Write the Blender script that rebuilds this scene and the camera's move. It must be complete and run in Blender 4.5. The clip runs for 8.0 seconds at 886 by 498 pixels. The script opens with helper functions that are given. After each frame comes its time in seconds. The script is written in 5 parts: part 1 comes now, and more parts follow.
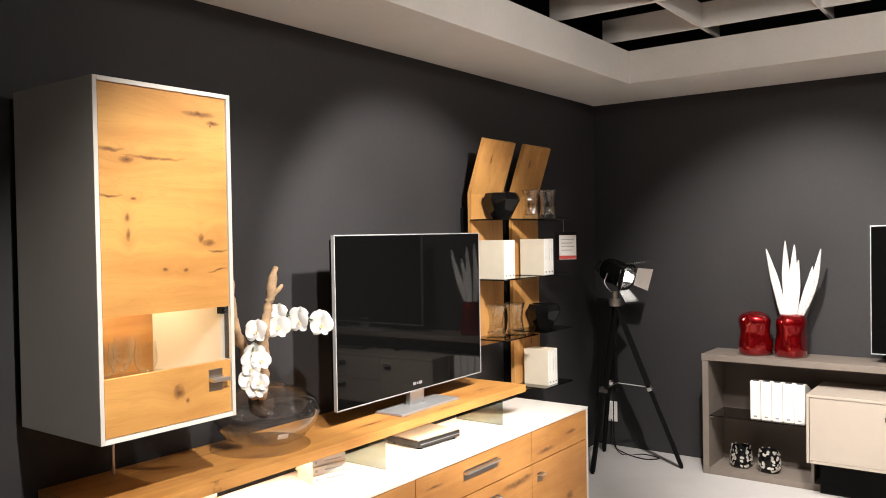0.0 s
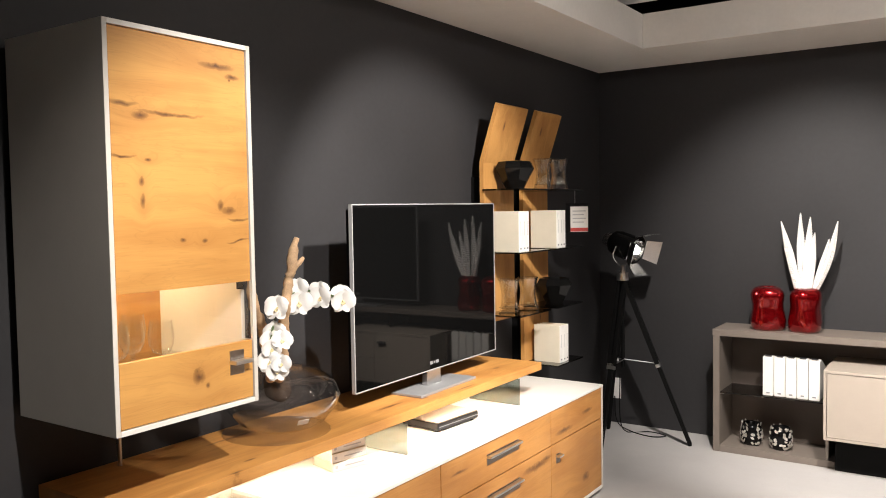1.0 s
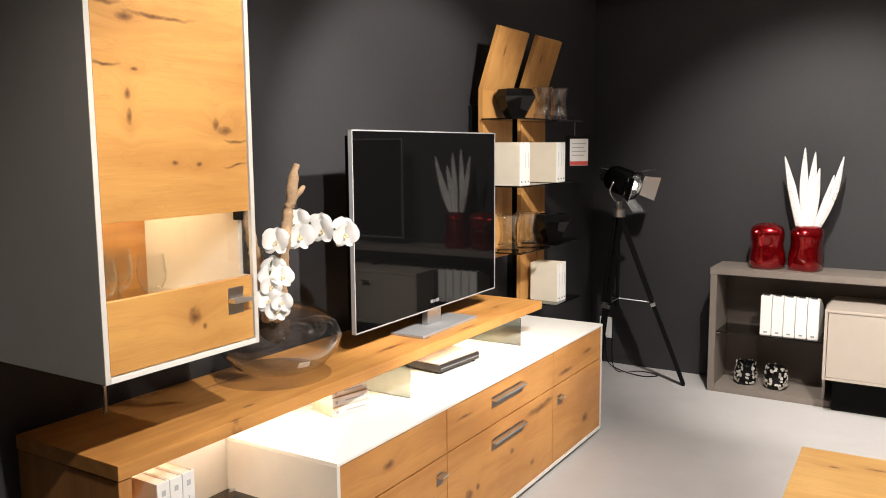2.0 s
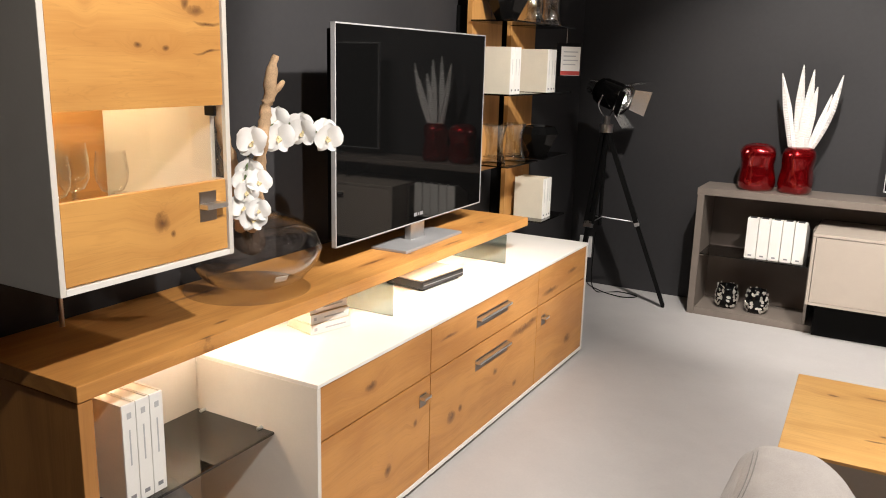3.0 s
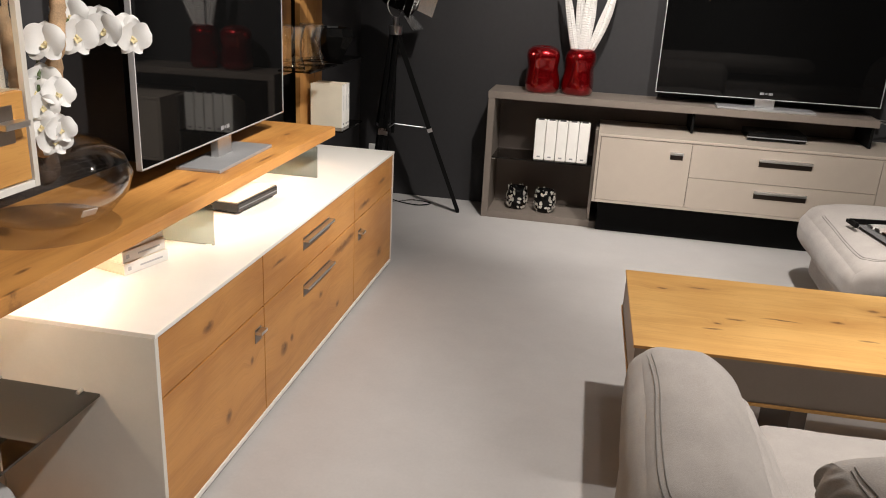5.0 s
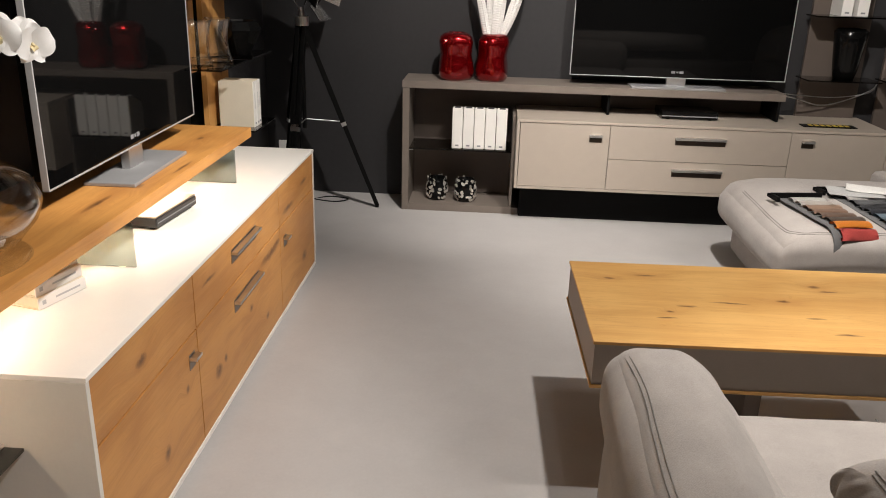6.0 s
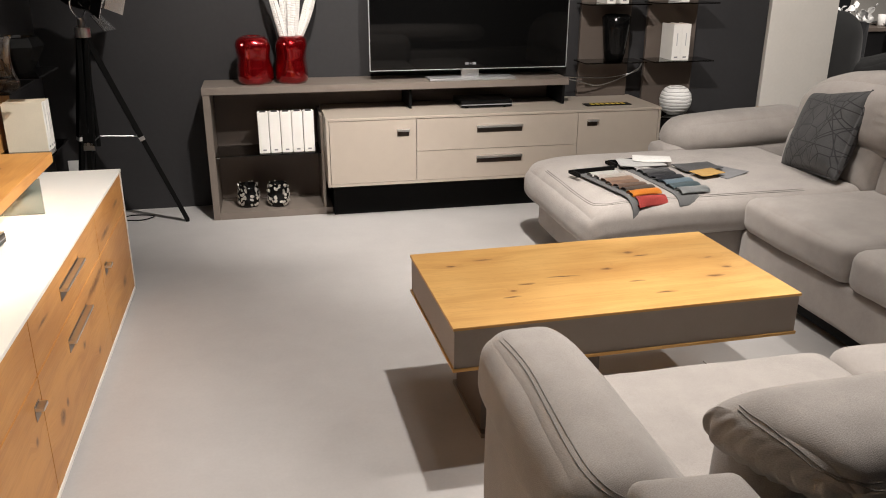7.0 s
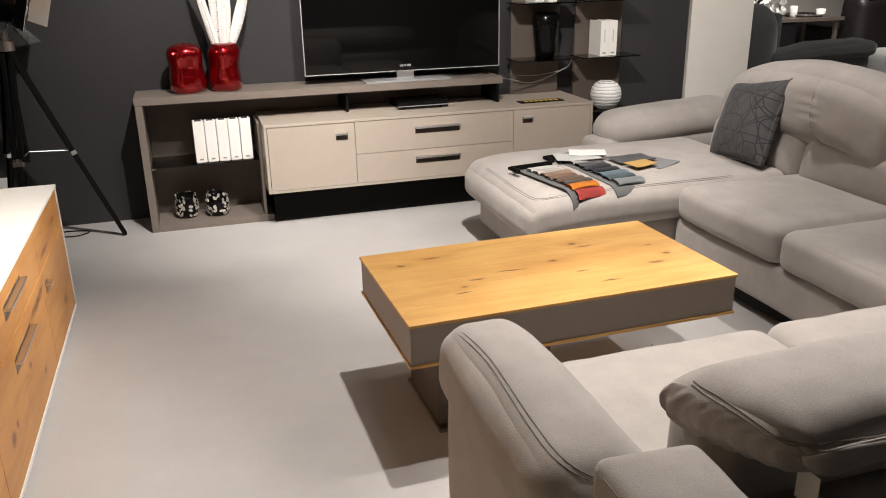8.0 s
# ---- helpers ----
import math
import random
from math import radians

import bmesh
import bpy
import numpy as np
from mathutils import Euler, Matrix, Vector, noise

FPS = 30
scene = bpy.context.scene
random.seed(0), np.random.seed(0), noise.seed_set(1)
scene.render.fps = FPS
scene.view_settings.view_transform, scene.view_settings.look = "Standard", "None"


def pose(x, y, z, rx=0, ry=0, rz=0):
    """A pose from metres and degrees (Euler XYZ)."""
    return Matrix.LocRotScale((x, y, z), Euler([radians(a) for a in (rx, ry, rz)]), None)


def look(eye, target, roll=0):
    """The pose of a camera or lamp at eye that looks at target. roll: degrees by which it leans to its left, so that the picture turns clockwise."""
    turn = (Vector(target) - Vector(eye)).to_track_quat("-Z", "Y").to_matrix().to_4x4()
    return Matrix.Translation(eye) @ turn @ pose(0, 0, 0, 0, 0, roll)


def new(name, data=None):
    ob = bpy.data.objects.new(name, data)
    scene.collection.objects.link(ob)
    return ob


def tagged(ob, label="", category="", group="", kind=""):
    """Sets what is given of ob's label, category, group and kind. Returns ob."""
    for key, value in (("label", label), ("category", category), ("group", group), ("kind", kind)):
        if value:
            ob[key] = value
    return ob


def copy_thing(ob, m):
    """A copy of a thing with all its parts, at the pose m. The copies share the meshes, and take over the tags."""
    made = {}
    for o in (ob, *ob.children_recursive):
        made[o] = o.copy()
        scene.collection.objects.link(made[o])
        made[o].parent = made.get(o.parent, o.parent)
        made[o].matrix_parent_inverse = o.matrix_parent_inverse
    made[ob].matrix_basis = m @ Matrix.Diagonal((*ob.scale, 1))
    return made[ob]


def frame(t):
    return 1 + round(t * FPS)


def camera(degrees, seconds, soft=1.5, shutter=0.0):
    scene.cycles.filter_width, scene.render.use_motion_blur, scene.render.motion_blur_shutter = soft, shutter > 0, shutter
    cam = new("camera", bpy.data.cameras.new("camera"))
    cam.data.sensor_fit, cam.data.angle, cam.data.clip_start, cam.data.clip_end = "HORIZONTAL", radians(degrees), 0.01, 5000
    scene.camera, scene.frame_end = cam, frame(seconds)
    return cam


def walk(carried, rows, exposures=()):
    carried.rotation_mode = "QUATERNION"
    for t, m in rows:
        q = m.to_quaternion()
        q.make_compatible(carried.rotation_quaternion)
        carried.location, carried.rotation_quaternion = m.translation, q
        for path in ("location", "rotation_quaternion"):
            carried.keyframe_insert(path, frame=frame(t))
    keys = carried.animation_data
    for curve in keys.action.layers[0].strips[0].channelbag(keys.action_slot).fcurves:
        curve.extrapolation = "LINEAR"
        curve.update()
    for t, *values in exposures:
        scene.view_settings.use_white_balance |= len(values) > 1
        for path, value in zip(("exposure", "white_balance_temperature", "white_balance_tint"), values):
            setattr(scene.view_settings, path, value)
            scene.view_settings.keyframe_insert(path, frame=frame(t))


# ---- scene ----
cam = camera(57.6, 8.0, soft=1.0)
PATH = [
    (0, (0.004, 0.222, 1.6), (-1.181, 1.833, 1.563), -1.0),
    (0.5, (-0.144, 0.256, 1.582), (-1.331, 1.865, 1.542), -1.0),
    (1, (-0.325, 0.276, 1.582), (-1.443, 1.932, 1.481), -0.9),
    (1.2, (-0.4, 0.279, 1.572), (-1.477, 1.958, 1.434), -0.9),
    (2.3, (-0.617, 0.441, 1.527), (-1.661, 2.12, 1.227), -0.3),
    (2.5, (-0.648, 0.477, 1.516), (-1.69, 2.149, 1.173), -0.0),
    (3, (-0.745, 0.516, 1.488), (-1.695, 2.216, 1.034), 1.5),
    (3.5, (-0.883, 0.524, 1.469), (-1.588, 2.315, 0.926), 2.6),
    (4, (-0.979, 0.508, 1.457), (-1.552, 2.335, 0.877), 3.0),
    (4.5, (-1.04, 0.532, 1.447), (-1.489, 2.38, 0.829), 3.5),
    (4.7, (-1.055, 0.559, 1.443), (-1.454, 2.415, 0.812), 3.4),
    (5.8, (-1.209, 0.711, 1.449), (-1.399, 2.584, 0.776), 1.8),
    (6, (-1.235, 0.722, 1.451), (-1.339, 2.602, 0.778), 1.7),
    (6.5, (-1.316, 0.71, 1.477), (-1.099, 2.579, 0.8), 1.6),
    (7, (-1.408, 0.686, 1.492), (-1.005, 2.522, 0.81), 0.2),
    (7.5, (-1.447, 0.67, 1.492), (-0.969, 2.489, 0.812), -0.6),
    (8, (-1.46, 0.658, 1.498), (-0.905, 2.456, 0.818), -1.0),
]
walk(cam, [(t, look(eye, target, roll)) for t, eye, target, roll in PATH],
     [(0.0, 0.42), (1.0, 0.32), (2.5, 0.17), (3.0, 0.08), (3.5, -0.07), (4.5, -0.26), (6.0, -0.36), (7.0, -0.14), (8.0, 0.0)])

# ---- light ----
world = bpy.data.worlds.new("world")
scene.world = world
world.use_nodes = True
world.node_tree.nodes["Background"].inputs[0].default_value = (1.0, 0.95, 0.9, 1)
world.node_tree.nodes["Background"].inputs[1].default_value = 0.002
scene.view_settings.exposure = 0.0


def spot(name, eye, target, watts, cone, blend=0.8, radius=0.035, colour=(1.0, 0.935, 0.875)):
    """A ceiling spotlight, placed by cast shadows, lit surfaces or to brighten an area."""
    lamp = bpy.data.lights.new(name, "SPOT")
    lamp.energy, lamp.spot_size, lamp.spot_blend, lamp.shadow_soft_size, lamp.color = watts, radians(cone), blend, radius, colour
    ob = new(name, lamp)
    ob.matrix_world = look(eye, target)
    return ob


spot("spotlight", (-0.45, 1.37, 2.72), (-2.40, 2.38, 0.78), 270, 58, 0.6)
spot("spotlight", (-0.60, 2.50, 2.72), (-2.67, 3.60, 1.20), 395, 50, 0.5)
spot("spotlight", (-1.06, 3.75, 2.72), (-1.20, 5.70, 0.95), 310, 66, 0.8)
spot("spotlight", (-0.42, 3.25, 2.72), (0.20, 5.10, 0.45), 345, 78, 0.8)
spot("spotlight", (-0.48, 3.22, 2.72), (-0.98, 3.25, 0.20), 230, 106, 0.9)
spot("spotlight", (1.20, 3.75, 2.72), (1.00, 3.75, 0.45), 140, 76, 0.9)
spot("spotlight", (0.25, 2.75, 2.72), (-0.05, 2.12, 0.45), 270, 58, 0.8)
# Unseen point lamps added as general fill for ceiling band and floor.
for x, y, watts in ((-0.85, 1.2, 5), (-0.75, 3.3, 15), (0.6, 3.9, 17)):
    wide = bpy.data.lights.new("fill_lamp", "POINT")
    wide.energy, wide.shadow_soft_size, wide.color = watts, 0.05, (1.0, 0.935, 0.875)
    new("fill_lamp", wide).location = (x, y, 2.70)
# Unseen spots added to brighten the cream wall end and the next bay.
spot("spotlight", (2.00, 4.10, 2.72), (2.15, 5.80, 0.90), 150, 62, 0.8)
spot("spotlight", (4.4, 6.0, 2.70), (4.6, 7.4, 0.4), 210, 130)
spot("spotlight", (5.4, 8.1, 2.70), (5.6, 9.0, 0.5), 240, 110)


# ---- materials ----
class Nodes:
    """Short hand for a node tree."""

    def __init__(self, name):
        self.mat = bpy.data.materials.new(name)
        self.mat.use_nodes = True
        self.tree = self.mat.node_tree
        self.bsdf = self.tree.nodes["Principled BSDF"]
        self.out = self.tree.nodes["Material Output"]

    def node(self, kind):
        return self.tree.nodes.new(kind)

    def link(self, a, b):
        self.tree.links.new(a, b)

    def put(self, socket, v):
        if isinstance(v, bpy.types.NodeSocket):
            self.link(v, socket)
        else:
            socket.default_value = v

    def math(self, op, a, b=0.0, c=None, clamp=False):
        n = self.node("ShaderNodeMath")
        n.operation, n.use_clamp = op, clamp
        self.put(n.inputs[0], a)
        self.put(n.inputs[1], b)
        if c is not None:
            self.put(n.inputs[2], c)
        return n.outputs[0]

    def coords(self, kind="Object"):
        return self.node("ShaderNodeTexCoord").outputs[kind]

    def mapped(self, vec, scale=(1, 1, 1), rot=(0, 0, 0), loc=(0, 0, 0)):
        n = self.node("ShaderNodeMapping")
        self.link(vec, n.inputs["Vector"])
        n.inputs["Scale"].default_value, n.inputs["Rotation"].default_value, n.inputs["Location"].default_value = scale, rot, loc
        return n.outputs[0]

    def noise(self, vec, scale, detail=4, rough=0.55, dist=0.0):
        n = self.node("ShaderNodeTexNoise")
        self.link(vec, n.inputs["Vector"])
        for k, v in (("Scale", scale), ("Detail", detail), ("Roughness", rough), ("Distortion", dist)):
            n.inputs[k].default_value = v
        return n.outputs["Fac"]

    def ramp(self, fac, stops):
        n = self.node("ShaderNodeValToRGB")
        while len(n.color_ramp.elements) < len(stops):
            n.color_ramp.elements.new(0.5)
        for e, (p, c) in zip(n.color_ramp.elements, stops):
            e.position, e.color = p, (*c, 1) if len(c) == 3 else c
        self.link(fac, n.inputs[0])
        return n.outputs[0]

    def mix(self, fac, a, b, mode="MIX"):
        n = self.node("ShaderNodeMix")
        n.data_type, n.blend_type = "RGBA", mode
        self.put(n.inputs[0], fac)
        self.put(n.inputs[6], (*a, 1) if isinstance(a, tuple) else a)
        self.put(n.inputs[7], (*b, 1) if isinstance(b, tuple) else b)
        return n.outputs[2]

    def bump(self, height, strength, distance):
        n = self.node("ShaderNodeBump")
        n.inputs["Strength"].default_value, n.inputs["Distance"].default_value = strength, distance
        self.link(height, n.inputs["Height"])
        self.link(n.outputs[0], self.bsdf.inputs["Normal"])

    def set(self, **kw):
        for k, v in kw.items():
            self.put(self.bsdf.inputs[k.replace("_", " ")], (*v, 1) if isinstance(v, tuple) and len(v) == 3 else v)
        return self


def plain(name, colour, rough=0.5, metal=0.0, vary=0.08, scale=14.0, bump=0.0, bump_scale=250.0, spec=0.5, coat=0.0):
    """A paint, lacquer, plastic or metal with slight unevenness at two scales."""
    m = Nodes(name)
    v = m.coords()
    a = m.noise(v, scale, 3)
    b = m.noise(v, scale * 12, 2)
    f = m.math("MULTIPLY_ADD", b, 0.4, m.math("MULTIPLY", a, 0.6))
    dark = tuple(c * (1 - vary) for c in colour)
    light = tuple(min(1, c * (1 + vary)) for c in colour)
    m.set(Base_Color=m.ramp(f, [(0.3, dark), (0.7, light)]), Metallic=metal, Specular_IOR_Level=spec, Coat_Weight=coat, Coat_Roughness=0.04)
    m.set(Roughness=m.math("MULTIPLY_ADD", a, 0.12 * (rough + 0.1), rough - 0.06 * (rough + 0.1)))
    if bump:
        m.bump(m.noise(v, bump_scale, 2), bump, 0.001)
    return m.mat


def oak(name, grain="y", across="z", knots=(), light=(0.60, 0.315, 0.098), dark=(0.43, 0.195, 0.055), seed=0.0, rough=0.42):
    """Oiled knotty oak. The grain runs along one axis; knots: (along, across, half length, half width)."""
    m = Nodes(name)
    sep = m.node("ShaderNodeSeparateXYZ")
    m.link(m.coords(), sep.inputs[0])
    axis = {"x": 0, "y": 1, "z": 2}
    g, c = sep.outputs[axis[grain]], sep.outputs[axis[across]]
    d = sep.outputs[({0, 1, 2} - {axis[grain], axis[across]}).pop()]
    total, core = None, None
    wobble = m.noise(m.coords(), 28, 4, 0.65)
    meander = m.math("MULTIPLY_ADD", m.noise(m.coords(), 9, 3), 0.036, -0.018)
    for kg, kc, rg, rc in knots:
        crack = rc < 0.0055
        e1 = m.math("DIVIDE", m.math("SUBTRACT", g, kg), rg)
        shift = m.math("ADD", meander, kc) if crack else m.math("MULTIPLY_ADD", wobble, rc * 1.6, kc - rc * 0.8)
        e2 = m.math("DIVIDE", m.math("SUBTRACT", c, shift), rc * (1.7 if crack else 0.95))
        e = m.math("SQRT", m.math("ADD", m.math("MULTIPLY", e1, e1), m.math("MULTIPLY", e2, e2)))
        k = m.math("SUBTRACT", 1.0, e, clamp=True)
        total = k if total is None else m.math("MAXIMUM", total, k)
        if not crack:
            halo = m.math("SUBTRACT", 1.0, m.math("DIVIDE", e, 4.2), clamp=True)
            core = halo if core is None else m.math("MAXIMUM", core, halo)
    warp = c if core is None else m.math("ADD", c, m.math("MULTIPLY", core, 0.035))
    comb = m.node("ShaderNodeCombineXYZ")
    m.link(m.math("MULTIPLY_ADD", g, 1.1, seed), comb.inputs[0])
    m.link(m.math("MULTIPLY", warp, 11.0), comb.inputs[1])
    m.link(m.math("MULTIPLY", d, 16.0), comb.inputs[2])
    v = comb.outputs[0]
    fine = m.node("ShaderNodeCombineXYZ")
    m.link(m.math("MULTIPLY_ADD", g, 9.0, seed), fine.inputs[0])
    m.link(m.math("MULTIPLY", warp, 260.0), fine.inputs[1])
    m.link(m.math("MULTIPLY", d, 260.0), fine.inputs[2])
    figure = m.noise(v, 1.0, 4, 0.6, 0.9)
    pores = m.noise(fine.outputs[0], 1.0, 2)
    patch = m.noise(m.coords(), 3.5, 2)
    f = m.math("MULTIPLY_ADD", patch, 0.40, m.math("MULTIPLY_ADD", pores, 0.11, m.math("MULTIPLY", figure, 0.60)))
    colour = m.ramp(f, [(0.36, dark), (0.50, tuple((a + b) / 2 for a, b in zip(light, dark))), (0.60, light), (0.78, tuple(min(1, x * 1.12) for x in light))])
    lines = m.noise(v, 2.3, 3, 0.6, 1.6)
    vein = m.math("SUBTRACT", 1.0, m.math("DIVIDE", m.math("ABSOLUTE", m.math("SUBTRACT", lines, 0.5)), 0.022), clamp=True)
    colour = m.mix(m.math("MULTIPLY", vein, 0.17), colour, (0.30, 0.13, 0.035))
    if total is not None:
        if core is not None:
            soft_knot = m.math("MULTIPLY", m.math("POWER", core, 2.0), m.math("MULTIPLY_ADD", pores, 0.5, 0.15))
            colour = m.mix(soft_knot, colour, (0.34, 0.14, 0.04))
        colour = m.mix(m.math("MULTIPLY", m.math("POWER", total, 0.7), m.math("MULTIPLY_ADD", wobble, 1.5, 0.25), clamp=True), colour, (0.125, 0.052, 0.019))
    m.set(Base_Color=colour, Roughness=m.math("MULTIPLY_ADD", pores, -0.12, rough + 0.06), Specular_IOR_Level=0.4)
    m.bump(pores, 0.18, 0.0006)
    return m.mat


def fabric(name, colour, weave=620.0, bump=0.6, shade=0.70):
    """Woven upholstery with a slight chenille mottle."""
    m = Nodes(name)
    v = m.coords()
    w1 = m.node("ShaderNodeTexWave")
    w1.wave_type, w1.bands_direction = "BANDS", "DIAGONAL"
    m.link(v, w1.inputs["Vector"])
    w1.inputs["Scale"].default_value, w1.inputs["Distortion"].default_value, w1.inputs["Detail Scale"].default_value = weave * 0.21, 5.0, 4.0
    thread = m.noise(v, weave * 0.6, 3, 0.7)
    mottle = m.noise(v, 7.0, 5, 0.65)
    f = m.math("MULTIPLY_ADD", thread, 0.5, m.math("MULTIPLY_ADD", mottle, 0.4, m.math("MULTIPLY", w1.outputs["Fac"], 0.06)))
    low, high = tuple(c * shade for c in colour), tuple(min(1, c * 1.16) for c in colour)
    m.set(Base_Color=m.ramp(f, [(0.30, low), (0.68, high)]), Roughness=0.92, Specular_IOR_Level=0.15, Sheen_Weight=0.25, Sheen_Roughness=0.5)
    m.bump(m.math("MULTIPLY_ADD", w1.outputs["Fac"], 0.12, thread), bump, 0.0012)
    return m.mat


def pane(name, tint, gloss=0.02, clear=1.0):
    """Thin glass: clear or tinted, with a Fresnel reflection."""
    m = Nodes(name)
    m.tree.nodes.remove(m.bsdf)
    t = m.node("ShaderNodeBsdfTransparent")
    t.inputs[0].default_value = (*tint, 1)
    gl = m.node("ShaderNodeBsdfGlossy")
    gl.inputs["Roughness"].default_value = gloss
    lw = m.node("ShaderNodeLayerWeight")
    lw.inputs[0].default_value = 0.5
    edge = m.math("MULTIPLY_ADD", m.math("POWER", lw.outputs["Facing"], 3.5), 0.9, 0.045)
    mx = m.node("ShaderNodeMixShader")
    m.link(m.math("MULTIPLY", edge, clear, clamp=True), mx.inputs[0])
    m.link(t.outputs[0], mx.inputs[1])
    m.link(gl.outputs[0], mx.inputs[2])
    m.link(mx.outputs[0], m.out.inputs[0])
    return m.mat


def glow(name, colour, strength):
    m = Nodes(name)
    m.set(Base_Color=colour, Emission_Color=colour, Emission_Strength=strength)
    return m.mat


def floor_material():
    m = Nodes("screed_floor")
    v = m.coords()
    a, b, c = m.noise(v, 0.9, 5, 0.6), m.noise(v, 6, 6, 0.7), m.noise(v, 90, 3)
    f = m.math("MULTIPLY_ADD", a, 0.5, m.math("MULTIPLY_ADD", b, 0.35, m.math("MULTIPLY", c, 0.15)))
    m.set(Base_Color=m.ramp(f, [(0.35, (0.42, 0.402, 0.392)), (0.65, (0.51, 0.492, 0.478))]), Roughness=m.math("MULTIPLY_ADD", b, 0.2, 0.34), Specular_IOR_Level=0.4)
    m.bump(c, 0.12, 0.0006)
    return m.mat


def cushion_material():
    """Dark grey cloth crossed by a net of straight dark lines."""
    m = Nodes("net_cushion_cloth")
    sep = m.node("ShaderNodeSeparateXYZ")
    m.link(m.coords(), sep.inputs[0])
    rng = random.Random(12)
    net = None
    for k in range(12):
        a = math.pi * (k % 6) / 6 + rng.uniform(-0.16, 0.16)
        off = 0.22 * (k // 6 - 0.5) + rng.uniform(-0.05, 0.05)
        d = m.math("ABSOLUTE", m.math("MULTIPLY_ADD", sep.outputs[0], math.cos(a), m.math("MULTIPLY_ADD", sep.outputs[2], math.sin(a), -off)))
        line = m.math("SUBTRACT", 1.0, m.math("DIVIDE", d, 0.0034), clamp=True)
        net = line if net is None else m.math("MAXIMUM", net, line)
    flat = m.node("ShaderNodeCombineXYZ")
    m.link(sep.outputs[0], flat.inputs[0])
    m.link(sep.outputs[2], flat.inputs[1])
    cells = m.node("ShaderNodeTexVoronoi")
    cells.voronoi_dimensions, cells.feature = "2D", "DISTANCE_TO_EDGE"
    m.link(flat.outputs[0], cells.inputs["Vector"])
    cells.inputs["Scale"].default_value = 13.0
    net = m.math("MAXIMUM", net, m.math("SUBTRACT", 1.0, m.math("DIVIDE", cells.outputs["Distance"], 0.045), clamp=True))
    thread = m.noise(m.coords(), 420, 3, 0.7)
    cloud = m.noise(m.coords(), 9, 4, 0.6)
    f = m.math("MULTIPLY_ADD", thread, 0.5, m.math("MULTIPLY", cloud, 0.5))
    cloth = m.ramp(f, [(0.32, (0.028, 0.028, 0.030)), (0.68, (0.070, 0.069, 0.069))])
    m.set(Base_Color=m.mix(m.math("MULTIPLY", net, 1.6, clamp=True), cloth, (0.009, 0.009, 0.010)), Roughness=0.75, Sheen_Weight=0.1)
    m.bump(m.math("SUBTRACT", thread, m.math("MULTIPLY", net, 1.5)), 0.5, 0.0015)
    return m.mat


def rings_material():
    """White glazed stoneware with grey brushed rings."""
    m = Nodes("ringed_stoneware")
    v = m.coords()
    w = m.node("ShaderNodeTexWave")
    w.wave_type, w.bands_direction = "BANDS", "Z"
    m.link(v, w.inputs["Vector"])
    w.inputs["Scale"].default_value, w.inputs["Distortion"].default_value, w.inputs["Detail Scale"].default_value = 14.0, 2.2, 1.2
    m.set(Base_Color=m.ramp(w.outputs["Fac"], [(0.0, (0.36, 0.35, 0.34)), (0.22, (0.8, 0.79, 0.77))]), Roughness=0.5)
    m.bump(w.outputs["Fac"], 0.6, 0.004)
    return m.mat


WALL = plain("anthracite_wall_paint", (0.031, 0.030, 0.0315), 0.6, vary=0.10, scale=3.0, bump=0.15, bump_scale=300, spec=0.3)
CEIL = plain("white_plaster", (0.80, 0.77, 0.73), 0.8, vary=0.04, scale=4.0, bump=0.1)
PILLAR = plain("cream_wall_paint", (0.70, 0.665, 0.615), 0.75, vary=0.04, scale=4.0, bump=0.1)
BLACKVOID = plain("black_ceiling_void", (0.02, 0.017, 0.015), 0.9)
FLOOR = floor_material()
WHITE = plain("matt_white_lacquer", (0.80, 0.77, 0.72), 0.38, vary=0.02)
# Same white lacquer, darkened and warmed as painted shade for sides and backs.
WHITESHADE = plain("shaded_white_lacquer", (0.66, 0.62, 0.56), 0.45, vary=0.03)
TAUPE = plain("taupe_lacquer", (0.40, 0.345, 0.29), 0.45, vary=0.03)
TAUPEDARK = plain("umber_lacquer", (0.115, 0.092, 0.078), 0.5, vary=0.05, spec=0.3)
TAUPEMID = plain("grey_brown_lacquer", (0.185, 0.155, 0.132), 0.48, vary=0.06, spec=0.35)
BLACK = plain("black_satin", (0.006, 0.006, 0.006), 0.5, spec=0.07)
BLACKGLOSS = plain("black_glaze", (0.004, 0.004, 0.004), 0.14, vary=0.0, spec=0.22)
SCREEN = plain("screen_glass", (0.003, 0.003, 0.003), 0.03, vary=0.0, spec=0.27)
SILVER = plain("brushed_aluminium", (0.72, 0.72, 0.72), 0.30, metal=1.0)
FOOTMETAL = plain("satin_silver_paint", (0.34, 0.34, 0.345), 0.4, metal=0.35)
RIM = plain("pale_silver_paint", (0.46, 0.46, 0.46), 0.35, metal=0.3)
STEELDARK = plain("bronze_brushed_steel", (0.33, 0.28, 0.24), 0.35, metal=1.0)
CHROME = plain("polished_chrome", (0.85, 0.85, 0.85), 0.06, metal=1.0, vary=0.0)
PAPER = plain("cream_paper", (0.72, 0.66, 0.54), 0.8, vary=0.06, scale=40)
BOOKWHITE = plain("white_book_cover", (0.80, 0.78, 0.74), 0.5, vary=0.03)
CREAMCARD = plain("cream_linen_cover", (0.66, 0.60, 0.48), 0.7, vary=0.05, bump=0.2)
INK = plain("dark_ink", (0.03, 0.03, 0.035), 0.6)
GREYINK = plain("grey_ink", (0.22, 0.22, 0.23), 0.6)
